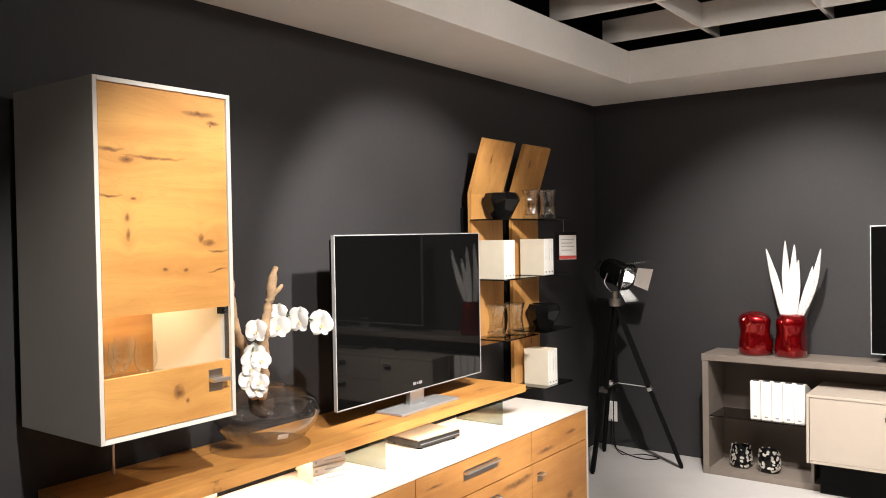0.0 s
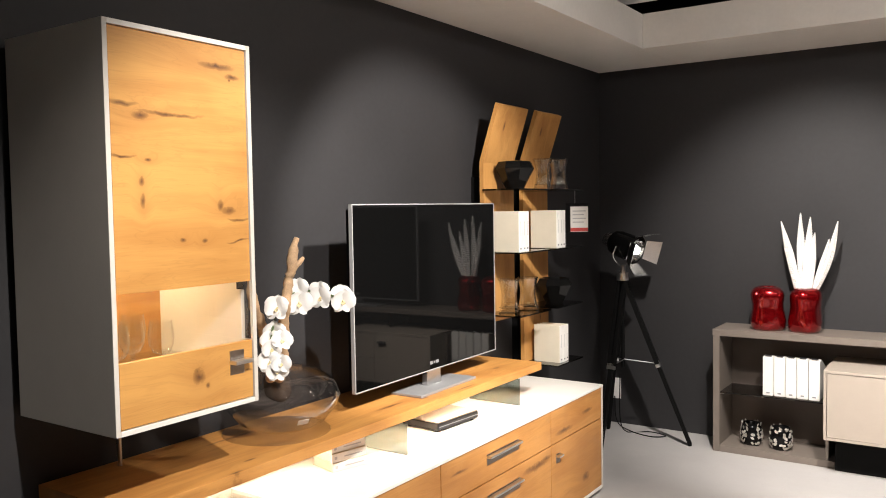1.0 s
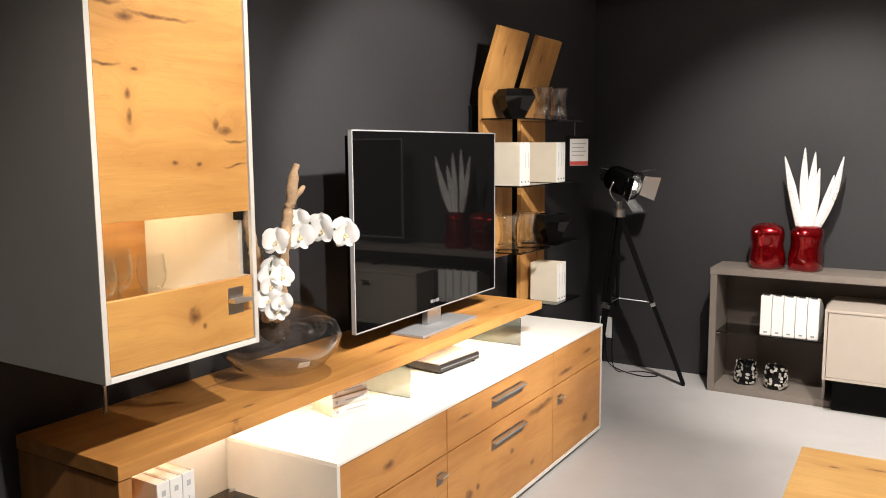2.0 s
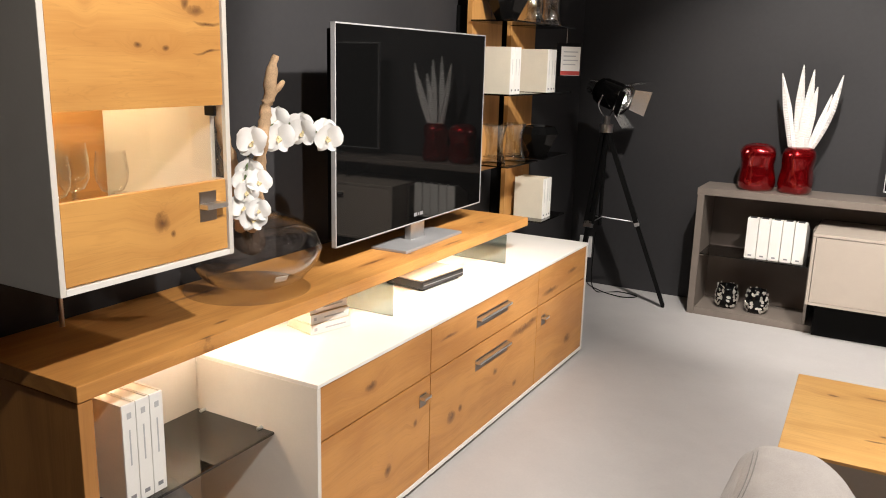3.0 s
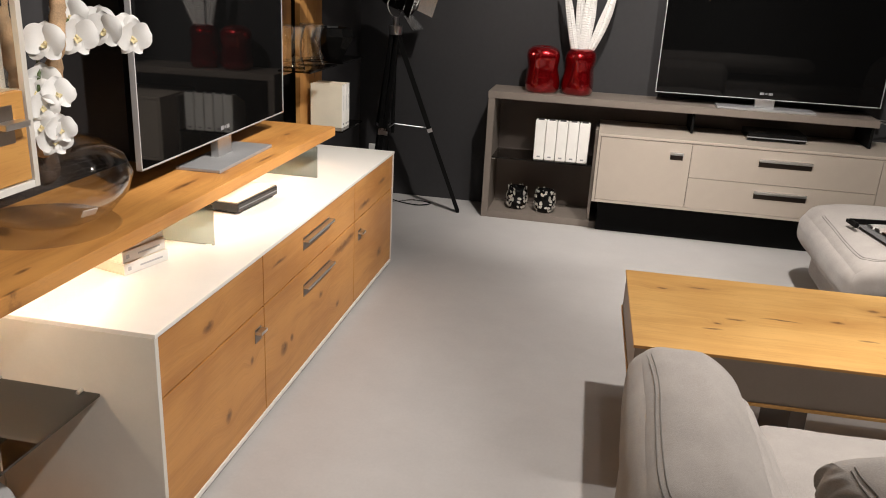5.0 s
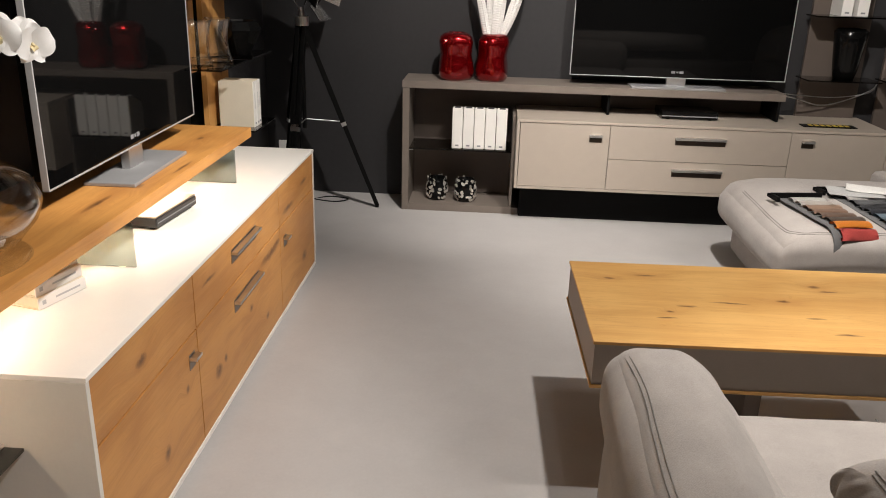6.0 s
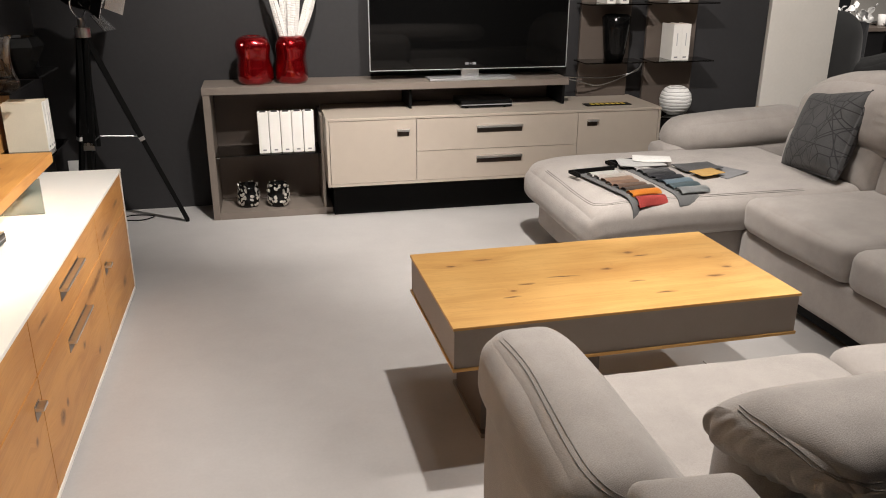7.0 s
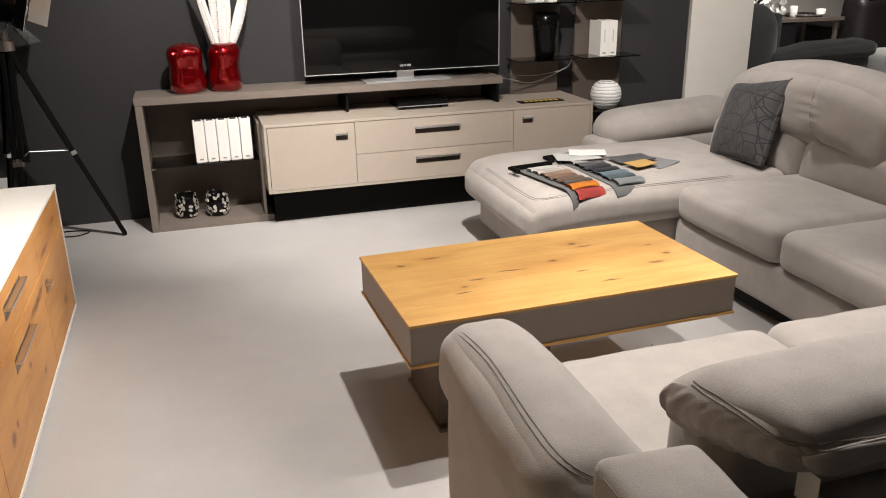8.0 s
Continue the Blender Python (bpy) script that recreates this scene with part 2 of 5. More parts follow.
RED = plain("red_metallic_glaze", (0.30, 0.003, 0.006), 0.20, metal=0.8, coat=1.0, vary=0.12, scale=9)
CERAMIC = plain("matt_white_ceramic", (0.82, 0.80, 0.77), 0.6, vary=0.04)
PETAL = plain("white_petals", (0.86, 0.85, 0.83), 0.55, vary=0.05, scale=40)
PETALCORE = plain("pale_yellow_flower_throat", (0.74, 0.63, 0.36), 0.6)
DRIFT = plain("bleached_driftwood", (0.50, 0.33, 0.19), 0.8, vary=0.40, scale=30, bump=0.8, bump_scale=90)
SOIL = plain("dark_bark_mulch", (0.05, 0.032, 0.022), 0.9, vary=0.5, scale=40, bump=0.8, bump_scale=80)
GLASS = pane("clear_glass", (0.995, 0.995, 0.995), 0.012, 1.25)
THINGLASS = pane("thin_clear_glass", (0.985, 0.985, 0.98), 0.02, 0.75)
CUTGLASS = pane("heavy_clear_glass", (0.97, 0.98, 0.98), 0.04, 2.4)
BLOWNGLASS = pane("blown_clear_glass", (0.992, 0.992, 0.99), 0.01, 1.1)
TINT = pane("smoked_glass", (0.33, 0.31, 0.285), 0.02, 1.0)
GREYGLASS = pane("grey_glass", (0.56, 0.60, 0.57), 0.02, 1.2)
ACRYLIC = pane("clear_acrylic", (0.9, 0.9, 0.9), 0.05, 1.2)
SOFA = fabric("grey_beige_upholstery", (0.37, 0.337, 0.313))
SOFADARK = fabric("charcoal_upholstery", (0.045, 0.045, 0.048))
SEAM = fabric("seam_thread", (0.20, 0.185, 0.17))
NET = cushion_material()
RINGS = rings_material()
LED = glow("led_strip_light", (1.0, 0.86, 0.66), 46.0)
BULB = glow("lamp_bulb_light", (1.0, 0.93, 0.82), 60.0)
SOCKETW = plain("white_plastic", (0.75, 0.74, 0.72), 0.4)
PALEINK = plain("pale_grey_print", (0.46, 0.46, 0.46), 0.6)
WINEGLASS = pane("thin_wine_glass", (0.985, 0.985, 0.98), 0.04, 1.5)
LEAFMETAL = plain("satin_chrome", (0.75, 0.75, 0.75), 0.22, metal=1.0, vary=0.0)
PRICERED = plain("red_print", (0.5, 0.05, 0.04), 0.5)


# ---- mesh helpers ----
PLACE = {}


def thing(name, label, category, loc=(0, 0, 0), turn=0.0, group=""):
    """An empty at a thing's base, to which its parts belong."""
    ob = new(name)
    ob.empty_display_size = 0.05
    ob.matrix_basis = pose(*loc, 0, 0, turn)
    PLACE[ob] = ob.matrix_basis.copy()
    return tagged(ob, label, category, group)


def part(name, bm, material, parent, label="", smooth=False, local=False):
    """Links a bmesh as one mesh object under a thing or a part; places are in the world unless local."""
    if not local:
        bm.transform(PLACE[parent].inverted())
    bmesh.ops.recalc_face_normals(bm, faces=bm.faces)
    me = bpy.data.meshes.new(name)
    if smooth:
        for f in bm.faces:
            f.smooth = True
    bm.to_mesh(me)
    bm.free()
    me.materials.append(material)
    ob = new(name, me)
    ob.parent = parent
    PLACE[ob] = PLACE[parent]
    return tagged(ob, label)


def solid(name, bm, material, label, category="", kind="structure", smooth=False, loc=(0, 0, 0)):
    """A single mesh that is a thing or a piece of the setting; its origin stands at loc."""
    bm.transform(Matrix.Translation(loc).inverted())
    bmesh.ops.recalc_face_normals(bm, faces=bm.faces)
    me = bpy.data.meshes.new(name)
    if smooth:
        for f in bm.faces:
            f.smooth = True
    bm.to_mesh(me)
    bm.free()
    me.materials.append(material)
    ob = new(name, me)
    ob.location = loc
    PLACE[ob] = Matrix.Translation(loc)
    return tagged(ob, label, category, "", kind)


def box(x0, x1, y0, y1, z0, z1, bevel=0.0015, into=None):
    bm = bmesh.new()
    bmesh.ops.create_cube(bm, size=1.0)
    bm.transform(Matrix.Translation(((x0 + x1) / 2, (y0 + y1) / 2, (z0 + z1) / 2)) @ Matrix.Diagonal((x1 - x0, y1 - y0, z1 - z0, 1)))
    if bevel:
        bmesh.ops.bevel(bm, geom=bm.edges[:], offset=bevel, segments=2, affect="EDGES", profile=0.6)
    return join(into, bm) if into is not None else bm


def join(a, *rest):
    """Adds the other meshes to the first."""
    for b in rest:
        me = bpy.data.meshes.new("joined")
        b.to_mesh(me)
        b.free()
        a.from_mesh(me)
        bpy.data.meshes.remove(me)
    return a


def rod(p, q, r0, r1=None, seg=16):
    """A round bar from p to q."""
    p, q = Vector(p), Vector(q)
    bm = bmesh.new()
    bmesh.ops.create_cone(bm, cap_ends=True, segments=seg, radius1=r0, radius2=r0 if r1 is None else r1, depth=(q - p).length)
    bm.transform(Matrix.Translation((p + q) / 2) @ (q - p).to_track_quat("Z", "Y").to_matrix().to_4x4())
    return bm


def bar(p, q, w, d, up=(0, 0, 1), bevel=0.002):
    """A square bar from p to q."""
    p, q = Vector(p), Vector(q)
    bm = box(-w / 2, w / 2, -d / 2, d / 2, -(q - p).length / 2, (q - p).length / 2, bevel)
    bm.transform(Matrix.Translation((p + q) / 2) @ (q - p).to_track_quat("Z", "Y").to_matrix().to_4x4())
    return bm


def lathe(profile, centre, seg=40):
    """A turned form: (radius, height) pairs, around the upright through centre."""
    bm = bmesh.new()
    rings = []
    for r, z in profile:
        if r < 1e-5:
            rings.append([bm.verts.new((centre[0], centre[1], centre[2] + z))])
        else:
            rings.append([bm.verts.new((centre[0] + r * math.cos(6.283185 * i / seg), centre[1] + r * math.sin(6.283185 * i / seg), centre[2] + z)) for i in range(seg)])
    for a, b in zip(rings, rings[1:]):
        for i in range(seg):
            j = (i + 1) % seg
            q = [a[i % len(a)], a[j % len(a)], b[j % len(b)], b[i % len(b)]]
            q = list(dict.fromkeys(q))
            if len(q) > 2:
                bm.faces.new(q)
    return bm


def tube(points, radii, seg=8, closed=False):
    """A bent round bar through the points."""
    pts = [Vector(p) for p in points]
    n = len(pts)
    if not hasattr(radii, "__len__"):
        radii = [radii] * n
    bm = bmesh.new()
    rings, ref = [], Vector((0.31, 0.17, 0.93)).normalized()
    for i, p in enumerate(pts):
        a, b = (pts[i - 1], pts[(i + 1) % n]) if closed else (pts[max(i - 1, 0)], pts[min(i + 1, n - 1)])
        d = (b - a).normalized()
        u = d.cross(ref)
        if u.length < 0.05:
            u = d.cross(Vector((1, 0, 0)))
        u.normalize()
        w = d.cross(u)
        rings.append([bm.verts.new(p + radii[i] * (u * math.cos(6.283185 * k / seg) + w * math.sin(6.283185 * k / seg))) for k in range(seg)])
    pairs = list(zip(rings, rings[1:])) + ([(rings[-1], rings[0])] if closed else [])
    for a, b in pairs:
        for k in range(seg):
            bm.faces.new((a[k], a[(k + 1) % seg], b[(k + 1) % seg], b[k]))
    if not closed:
        bm.faces.new(rings[0])
        bm.faces.new(rings[-1])
    return bm


def spline(points, steps=6):
    """Points of a smooth curve through the given ones."""
    p = [Vector(q) for q in points]
    p = [p[0] * 2 - p[1]] + p + [p[-1] * 2 - p[-2]]
    out = []
    for a, b, c, d in zip(p, p[1:], p[2:], p[3:]):
        for i in range(steps):
            t = i / steps
            out.append(0.5 * (2 * b + (c - a) * t + (2 * a - 5 * b + 4 * c - d) * t * t + (3 * b - a - 3 * c + d) * t ** 3))
    return out + [p[-2]]


def soft(x0, x1, y0, y1, z0, z1, r=0.06, puff=0.0, n=14, crease=0.0, shape=None):
    """An upholstered block with rounded edges, swollen faces and slight creases."""
    bm = bmesh.new()
    bmesh.ops.create_cube(bm, size=2.0)
    bmesh.ops.subdivide_edges(bm, edges=bm.edges[:], cuts=n, use_grid_fill=True)
    c = Vector(((x0 + x1) / 2, (y0 + y1) / 2, (z0 + z1) / 2))
    h = Vector(((x1 - x0) / 2, (y1 - y0) / 2, (z1 - z0) / 2))
    r = min(r, *h)
    for v in bm.verts:
        s = Vector([math.sin(math.pi / 2 * a) for a in v.co])
        p = Vector([a * b for a, b in zip(s, h)])
        q = Vector([max(-(b - r), min(b - r, a)) for a, b in zip(p, h)])
        d = p - q
        if d.length > 1e-6:
            p = q + d.normalized() * r
        f = [1 - a * a for a in s]
        p += puff * Vector((p.x / h.x * f[1] * f[2], p.y / h.y * f[0] * f[2], p.z / h.z * f[0] * f[1]))
        if shape:
            p = Vector(shape(p, s))
        p += c
        if crease:
            p += crease * noise.noise_vector(p * 5.0) + 0.4 * crease * noise.noise_vector(p * 17.0)
        v.co = p
    return bm


def ring_seam(x0, x1, y0, y1, z, r, thick=0.0028):
    """A stitched seam round the top edge of a block."""
    k = r * 0.30
    xa, xb, ya, yb = x0 + k, x1 - k, y0 + k, y1 - k
    rr = r * 0.75
    pts = []
    for cx, cy, a0 in ((xb - rr, yb - rr, 0), (xa + rr, yb - rr, 90), (xa + rr, ya + rr, 180), (xb - rr, ya + rr, 270)):
        for i in range(7):
            a = radians(a0 + 15 * i)
            pts.append((cx + rr * math.cos(a), cy + rr * math.sin(a), z - r * 0.30))
    return tube(pts, thick, 6, True)


def turned(bm, place, rx=0, ry=0, rz=0):
    """Turns a mesh about a place."""
    m = Matrix.Translation(place) @ pose(0, 0, 0, rx, ry, rz) @ Matrix.Translation(place).inverted()
    bm.transform(m)
    return bm


# ---- the setting ----
WX, WY, SZ = -2.67, 5.80, 2.54
solid("floor", box(-2.9, 9.0, -3.2, 11.2, -0.1, 0.0, 0), FLOOR, "smooth light grey screed floor of a furniture showroom", "floor")
solid("wall_west", box(WX - 0.12, WX, -3.2, WY + 0.12, 0, 3.3, 0), WALL, "matt anthracite painted wall behind the oak wall unit", "wall")
solid("wall_north", box(WX, 1.98, WY, WY + 0.12, 0, 3.3, 0), WALL, "matt anthracite painted wall behind the taupe sideboard", "wall")
solid("wall_pillar", box(1.984, 2.50, WY - 0.03, WY + 0.42, 0, 3.3, 0.004), PILLAR, "cream painted wall end beside the anthracite wall", "wall")
# Walls added to close the room and keep its bounced light in.
solid("closing_wall_south", box(-2.9, 9.0, -3.3, -3.2, 0, 3.3, 0), WALL, "unseen dark wall added to close the room", "wall")
solid("closing_wall_east", box(9.0, 9.1, -3.3, 11.3, 0, 3.3, 0), WALL, "unseen dark wall added to close the room", "wall")
solid("closing_wall_back", box(-2.9, 9.0, 11.2, 11.3, 0, 3.3, 0), WALL, "dark wall added to close off the next showroom bay", "wall")
solid("closing_wall_west_back", box(-2.9, -2.8, WY + 0.12, 11.2, 0, 3.3, 0), WALL, "dark wall added to close off the next showroom bay", "wall")
solid("ceiling", box(-2.9, 9.1, -3.3, 11.3, 3.3, 3.4, 0), BLACKVOID, "black ceiling void above the louvre grid", "ceiling")
soffit = box(WX, -2.09, -3.2, WY, SZ, SZ + 0.21, 0.003)
soffit = join(soffit, box(-2.09, 1.98, 5.11, WY, SZ, SZ + 0.21, 0.003))
solid("ceiling_soffit", soffit, CEIL, "dropped white plaster ceiling band along the walls", "ceiling")
grid = bmesh.new()
for i in range(12):
    y = 4.97 - 0.69 * i
    join(grid, box(-2.2, 6.0, y - 0.009, y + 0.009, 2.785, 2.93, 0))
for i in range(13):
    x = -1.58 + 0.65 * i
    join(grid, box(x - 0.009, x + 0.009, -3.1, 5.3, 2.787, 2.928, 0))
solid("ceiling_grid", grid, CEIL, "white egg-crate louvre grid of deep blades", "ceiling")

outlet = thing("wall_socket", "white plastic double wall socket above the floor", "socket", (-2.555, WY, 0.17))
part("cover_plate", box(-2.60, -2.51, WY - 0.012, WY, 0.18, 0.33, 0.004), SOCKETW, outlet)
for z in (0.22, 0.29):
    part("socket_insert", lathe([(0.0, 0.0), (0.022, 0.0), (0.024, 0.004), (0.0, 0.004)], (0, 0, 0), 20), SOCKETW, outlet, local=True).matrix_basis = pose(0, -0.013, z - 0.17, 90, 0, 0)

# ---- oak wall unit: low cabinet ----
LX, LY0, LY1, LT = -2.065, 2.18, 4.405, 0.60
KL = ((2.45, 0.50, 0.03, 0.012), (2.55, 0.17, 0.02, 0.02), (2.98, 0.19, 0.03, 0.022), (3.05, 0.20, 0.015, 0.012), (2.72, 0.27, 0.012, 0.012), (3.35, 0.25, 0.02, 0.014),
      (3.62, 0.36, 0.12, 0.015), (3.72, 0.37, 0.05, 0.01), (3.92, 0.46, 0.09, 0.012), (4.18, 0.15, 0.04, 0.02), (3.55, 0.13, 0.02, 0.012), (2.95, 0.52, 0.06, 0.006), (4.2, 0.5, 0.06, 0.01))
lowboard = thing("low_cabinet", "long low cabinet with knotty oak fronts in a matt white carcass", "cabinet", (-2.30, 3.29, 0.0))
OAKL = oak("knotty_oak_fronts", "y", "z", [(a - 3.29, b, 1.2 * c, 1.35 * d) for a, b, c, d in KL], light=(0.53, 0.252, 0.072), dark=(0.38, 0.158, 0.040), seed=3.0)
part("top_panel", box(-2.53, LX + 0.002, LY0, LY1, LT - 0.012, LT, 0.0015), WHITE, lowboard, "matt white top panel")
part("side_panel", box(-2.53, LX, LY0, LY0 + 0.016, 0.025, LT - 0.012), WHITESHADE, lowboard)
part("side_panel", box(-2.53, LX, LY1 - 0.016, LY1, 0.025, LT - 0.012), WHITESHADE, lowboard)
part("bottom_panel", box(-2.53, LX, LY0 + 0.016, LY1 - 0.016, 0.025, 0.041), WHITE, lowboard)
part("back_panel", box(-2.545, -2.531, LY0, LY1, 0.025, LT), WHITESHADE, lowboard)
part("plinth", box(-2.50, LX - 0.05, LY0 + 0.04, LY1 - 0.04, 0.0, 0.025), BLACK, lowboard, "recessed black plinth")
part("inner_box", box(-2.52, LX - 0.03, LY0 + 0.02, LY1 - 0.02, 0.045, LT - 0.02, 0), BLACK, lowboard)
FR = LX - 0.003


def pull(front, y0, y1, z0, z1, flip=False):
    """A recessed plate with a projecting lip."""
    plate = part("handle", box(FR - 0.004, FR + 0.0015, y0, y1, z0, z1, 0.0008), STEELDARK, front, "brushed bronze steel recessed handle")
    part("handle_lip", box(FR, FR + 0.024, y0, y1, z1 - 0.016, z1 - 0.006, 0.0015), SILVER, plate)


YA, YB = 2.818, 3.772
for nm, y0, y1, z0, z1, hd in (
        ("drawer_front", LY0 + 0.018, YA - 0.0025, 0.4190, LT - 0.015, None),
        ("door_front", LY0 + 0.018, YA - 0.0025, 0.043, 0.4130, (2.745, 2.79, 0.315, 0.362)),
        ("drawer_front", YA + 0.0025, YB - 0.0025, 0.4190, LT - 0.015, (3.165, 3.445, 0.488, 0.535)),
        ("drawer_front", YA + 0.0025, YB - 0.0025, 0.043, 0.4130, (3.165, 3.455, 0.310, 0.357)),
        ("drawer_front", YB + 0.0025, LY1 - 0.018, 0.4190, LT - 0.015, None),
        ("door_front", YB + 0.0025, LY1 - 0.018, 0.043, 0.4130, (3.825, 3.87, 0.315, 0.362))):
    fr = part(nm, box(LX - 0.02, FR, y0, y1, z0, z1, 0.001), OAKL, lowboard, "knotty oiled oak front")
    if hd:
        pull(fr, *hd)

# ---- oak bridge shelf over the cabinet ----
PX, PY0, PY1, PZ0, PZ1 = -2.235, 1.56, 4.005, 0.735, 0.775
bridge = thing("bridge_shelf", "long thick knotty oak bridge shelf above a white cabinet", "shelf", (-2.45, 2.78, 0.0))
KB = ((2.06, -2.30, 0.03, 0.008), (2.2, -2.55, 0.12, 0.01), (2.85, -2.34, 0.10, 0.012), (3.05, -2.30, 0.03, 0.014), (3.75, -2.36, 0.03, 0.012), (1.95, -2.24, 0.03, 0.006), (3.3, -2.26, 0.09, 0.008))
OAKB = oak("knotty_oak_bridge", "y", "x", [(a - 2.78, b + 2.45, c, d) for a, b, c, d in KB], light=(0.58, 0.278, 0.076), dark=(0.39, 0.163, 0.040), seed=7.0)
part("plank", box(WX + 0.003, PX, PY0, PY1, PZ0, PZ1, 0.002), OAKB, bridge)
part("end_leg", box(WX + 0.004, PX - 0.004, PY0 + 0.002, PY0 + 0.04, 0.0, PZ0 - 0.003, 0.002), oak("oak_end_leg", "z", "x", light=(0.47, 0.215, 0.062), dark=(0.32, 0.135, 0.035), seed=5.0), bridge)
part("back_panel", box(-2.547, -2.533, PY0 + 0.042, LY0 - 0.001, 0.02, PZ0 - 0.002), WHITESHADE, bridge, "white back panel of the open bay")
part("base_board", box(-2.53, -2.24, PY0 + 0.042, LY0 - 0.002, 0.02, 0.055), OAKB, bridge)
part("led_strip", box(-2.435, -2.42, PY0 + 0.10, PY1 - 0.10, PZ0 - 0.006, PZ0 - 0.001, 0), LED, bridge, "warm white lit light strip under the plank")
for y in (2.813, 3.748):
    part("glass_support", box(-2.52, -2.228, y, y + 0.008, LT + 0.001, PZ0 - 0.001, 0.0008), GREYGLASS, bridge, "clear glass support panel")
gs = part("glass_shelf", box(-2.53, -2.222, PY0 + 0.045, LY0 - 0.003, 0.412, 0.420, 0.001), TINT, bridge, "smoked glass shelf")
for x in (-2.27, -2.50):
    part("shelf_pin", rod((x, LY0 - 0.003, 0.424), (x, LY0 - 0.022, 0.424), 0.005, seg=10), SILVER, bridge)

# ---- hanging display cabinet ----
CX, CY0, CY1, CZ0, CZ1 = -2.168, 1.495, 1.983, 1.003, 2.076
KD = ((1.60, 1.838, 0.028, 0.014), (1.55, 1.868, 0.05, 0.004), (1.70, 1.850, 0.12, 0.0035), (1.905, 1.966, 0.006, 0.006), (1.86, 2.000, 0.07, 0.012), (1.915, 1.975, 0.03, 0.01),
      (1.598, 1.665, 0.010, 0.014), (1.600, 1.615, 0.009, 0.024), (1.62, 1.722, 0.012, 0.006), (1.54, 1.728, 0.05, 0.003), (1.89, 1.585, 0.03, 0.012), (1.93, 1.560, 0.05, 0.003),
      (1.86, 1.60, 0.012, 0.02), (1.725, 1.505, 0.012, 0.007), (1.80, 1.500, 0.011, 0.008), (1.925, 1.497, 0.05, 0.0025), (1.765, 1.114, 0.024, 0.028), (1.795, 1.085, 0.008, 0.010), (1.945, 1.10, 0.02, 0.003))
CB = -2.628
hang = thing("display_cabinet", "tall white hanging cabinet with knotty oak door and lit window", "cabinet", (-2.40, 1.74, CZ0))
OAKD = oak("knotty_oak_door", "y", "z", [(a - 1.74, b - CZ0, c, d) for a, b, c, d in KD], light=(0.63, 0.325, 0.092), dark=(0.49, 0.225, 0.058), seed=11.0)
DOORX = CX - 0.004
part("side_panel", box(CB, CX, CY0, CY0 + 0.014, CZ0, CZ1), WHITESHADE, hang, "matt white side panel")
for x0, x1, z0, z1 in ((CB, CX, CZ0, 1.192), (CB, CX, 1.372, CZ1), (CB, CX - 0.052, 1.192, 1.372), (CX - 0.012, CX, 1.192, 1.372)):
    part("side_panel", box(x0, x1, CY1 - 0.014, CY1, z0, z1, 0.0005), WHITESHADE, hang, "matt white side panel round a glass slot")
part("side_window", box(CX - 0.052, CX - 0.012, CY1 - 0.010, CY1 - 0.004, 1.192, 1.372, 0), THINGLASS, hang, "clear glass slot in the side panel")
part("top_panel", box(CB, CX, CY0 + 0.014, CY1 - 0.014, CZ1 - 0.014, CZ1), WHITE, hang)
part("bottom_panel", box(CB, CX, CY0 + 0.014, CY1 - 0.014, CZ0, CZ0 + 0.014), WHITE, hang)
part("back_panel", box(CB + 0.002, CB + 0.016, CY0 + 0.014, CY1 - 0.014, CZ0 + 0.014, CZ1 - 0.014), oak("oak_back_panel", "y", "z", [(-0.10, 0.34, 0.10, 0.003)], seed=2.0), hang)
d0, d1 = CY0 + 0.017, CY1 - 0.017
door = part("door_panel", box(DOORX - 0.02, DOORX, d0, d1, 1.372, CZ1 - 0.017, 0.001), OAKD, hang, "knotty oiled oak door panel")
low = part("door_panel", box(DOORX - 0.02, DOORX, d0, d1, CZ0 + 0.017, 1.192, 0.001), OAKD, hang, "knotty oiled oak door panel")
part("door_window", box(DOORX - 0.014, DOORX - 0.008, d0, d1, 1.193, 1.371, 0), THINGLASS, hang, "clear glass window strip")
part("hinge", box(DOORX - 0.05, DOORX - 0.02, d1 - 0.012, d1 - 0.002, 1.345, 1.369), BLACK, hang)
plate = part("handle", box(DOORX - 0.002, DOORX + 0.0015, 1.878, 1.932, 1.098, 1.170, 0.0008), STEELDARK, hang, "bronze steel handle plate with projecting lip")
part("handle_lip", box(DOORX, DOORX + 0.028, 1.878, 1.945, 1.130, 1.142, 0.0015), SILVER, plate)
part("inner_shelf", box(CB + 0.02, DOORX - 0.03, CY0 + 0.015, CY1 - 0.015, 1.118, 1.126, 0.001), GLASS, hang)
part("inner_shelf", box(CB + 0.02, DOORX - 0.03, CY0 + 0.015, CY1 - 0.015, 1.62, 1.628, 0.001), GLASS, hang)
part("led_strip", box(-2.545, -2.527, CY0 + 0.05, CY1 - 0.05, 1.50, 1.506, 0), glow("cabinet_light", (1.0, 0.84, 0.52), 76.0), hang, "warm lit light strip inside the cabinet")
part("wall_batten", box(WX + 0.001, CB, CY0 + 0.05, CY1 - 0.05, CZ0 + 0.1, CZ1 - 0.1), BLACK, hang)
part("support_rod", rod((-2.615, 1.80, PZ1), (-2.615, 1.80, CZ0), 0.007), SILVER, hang, "thin steel support rod")


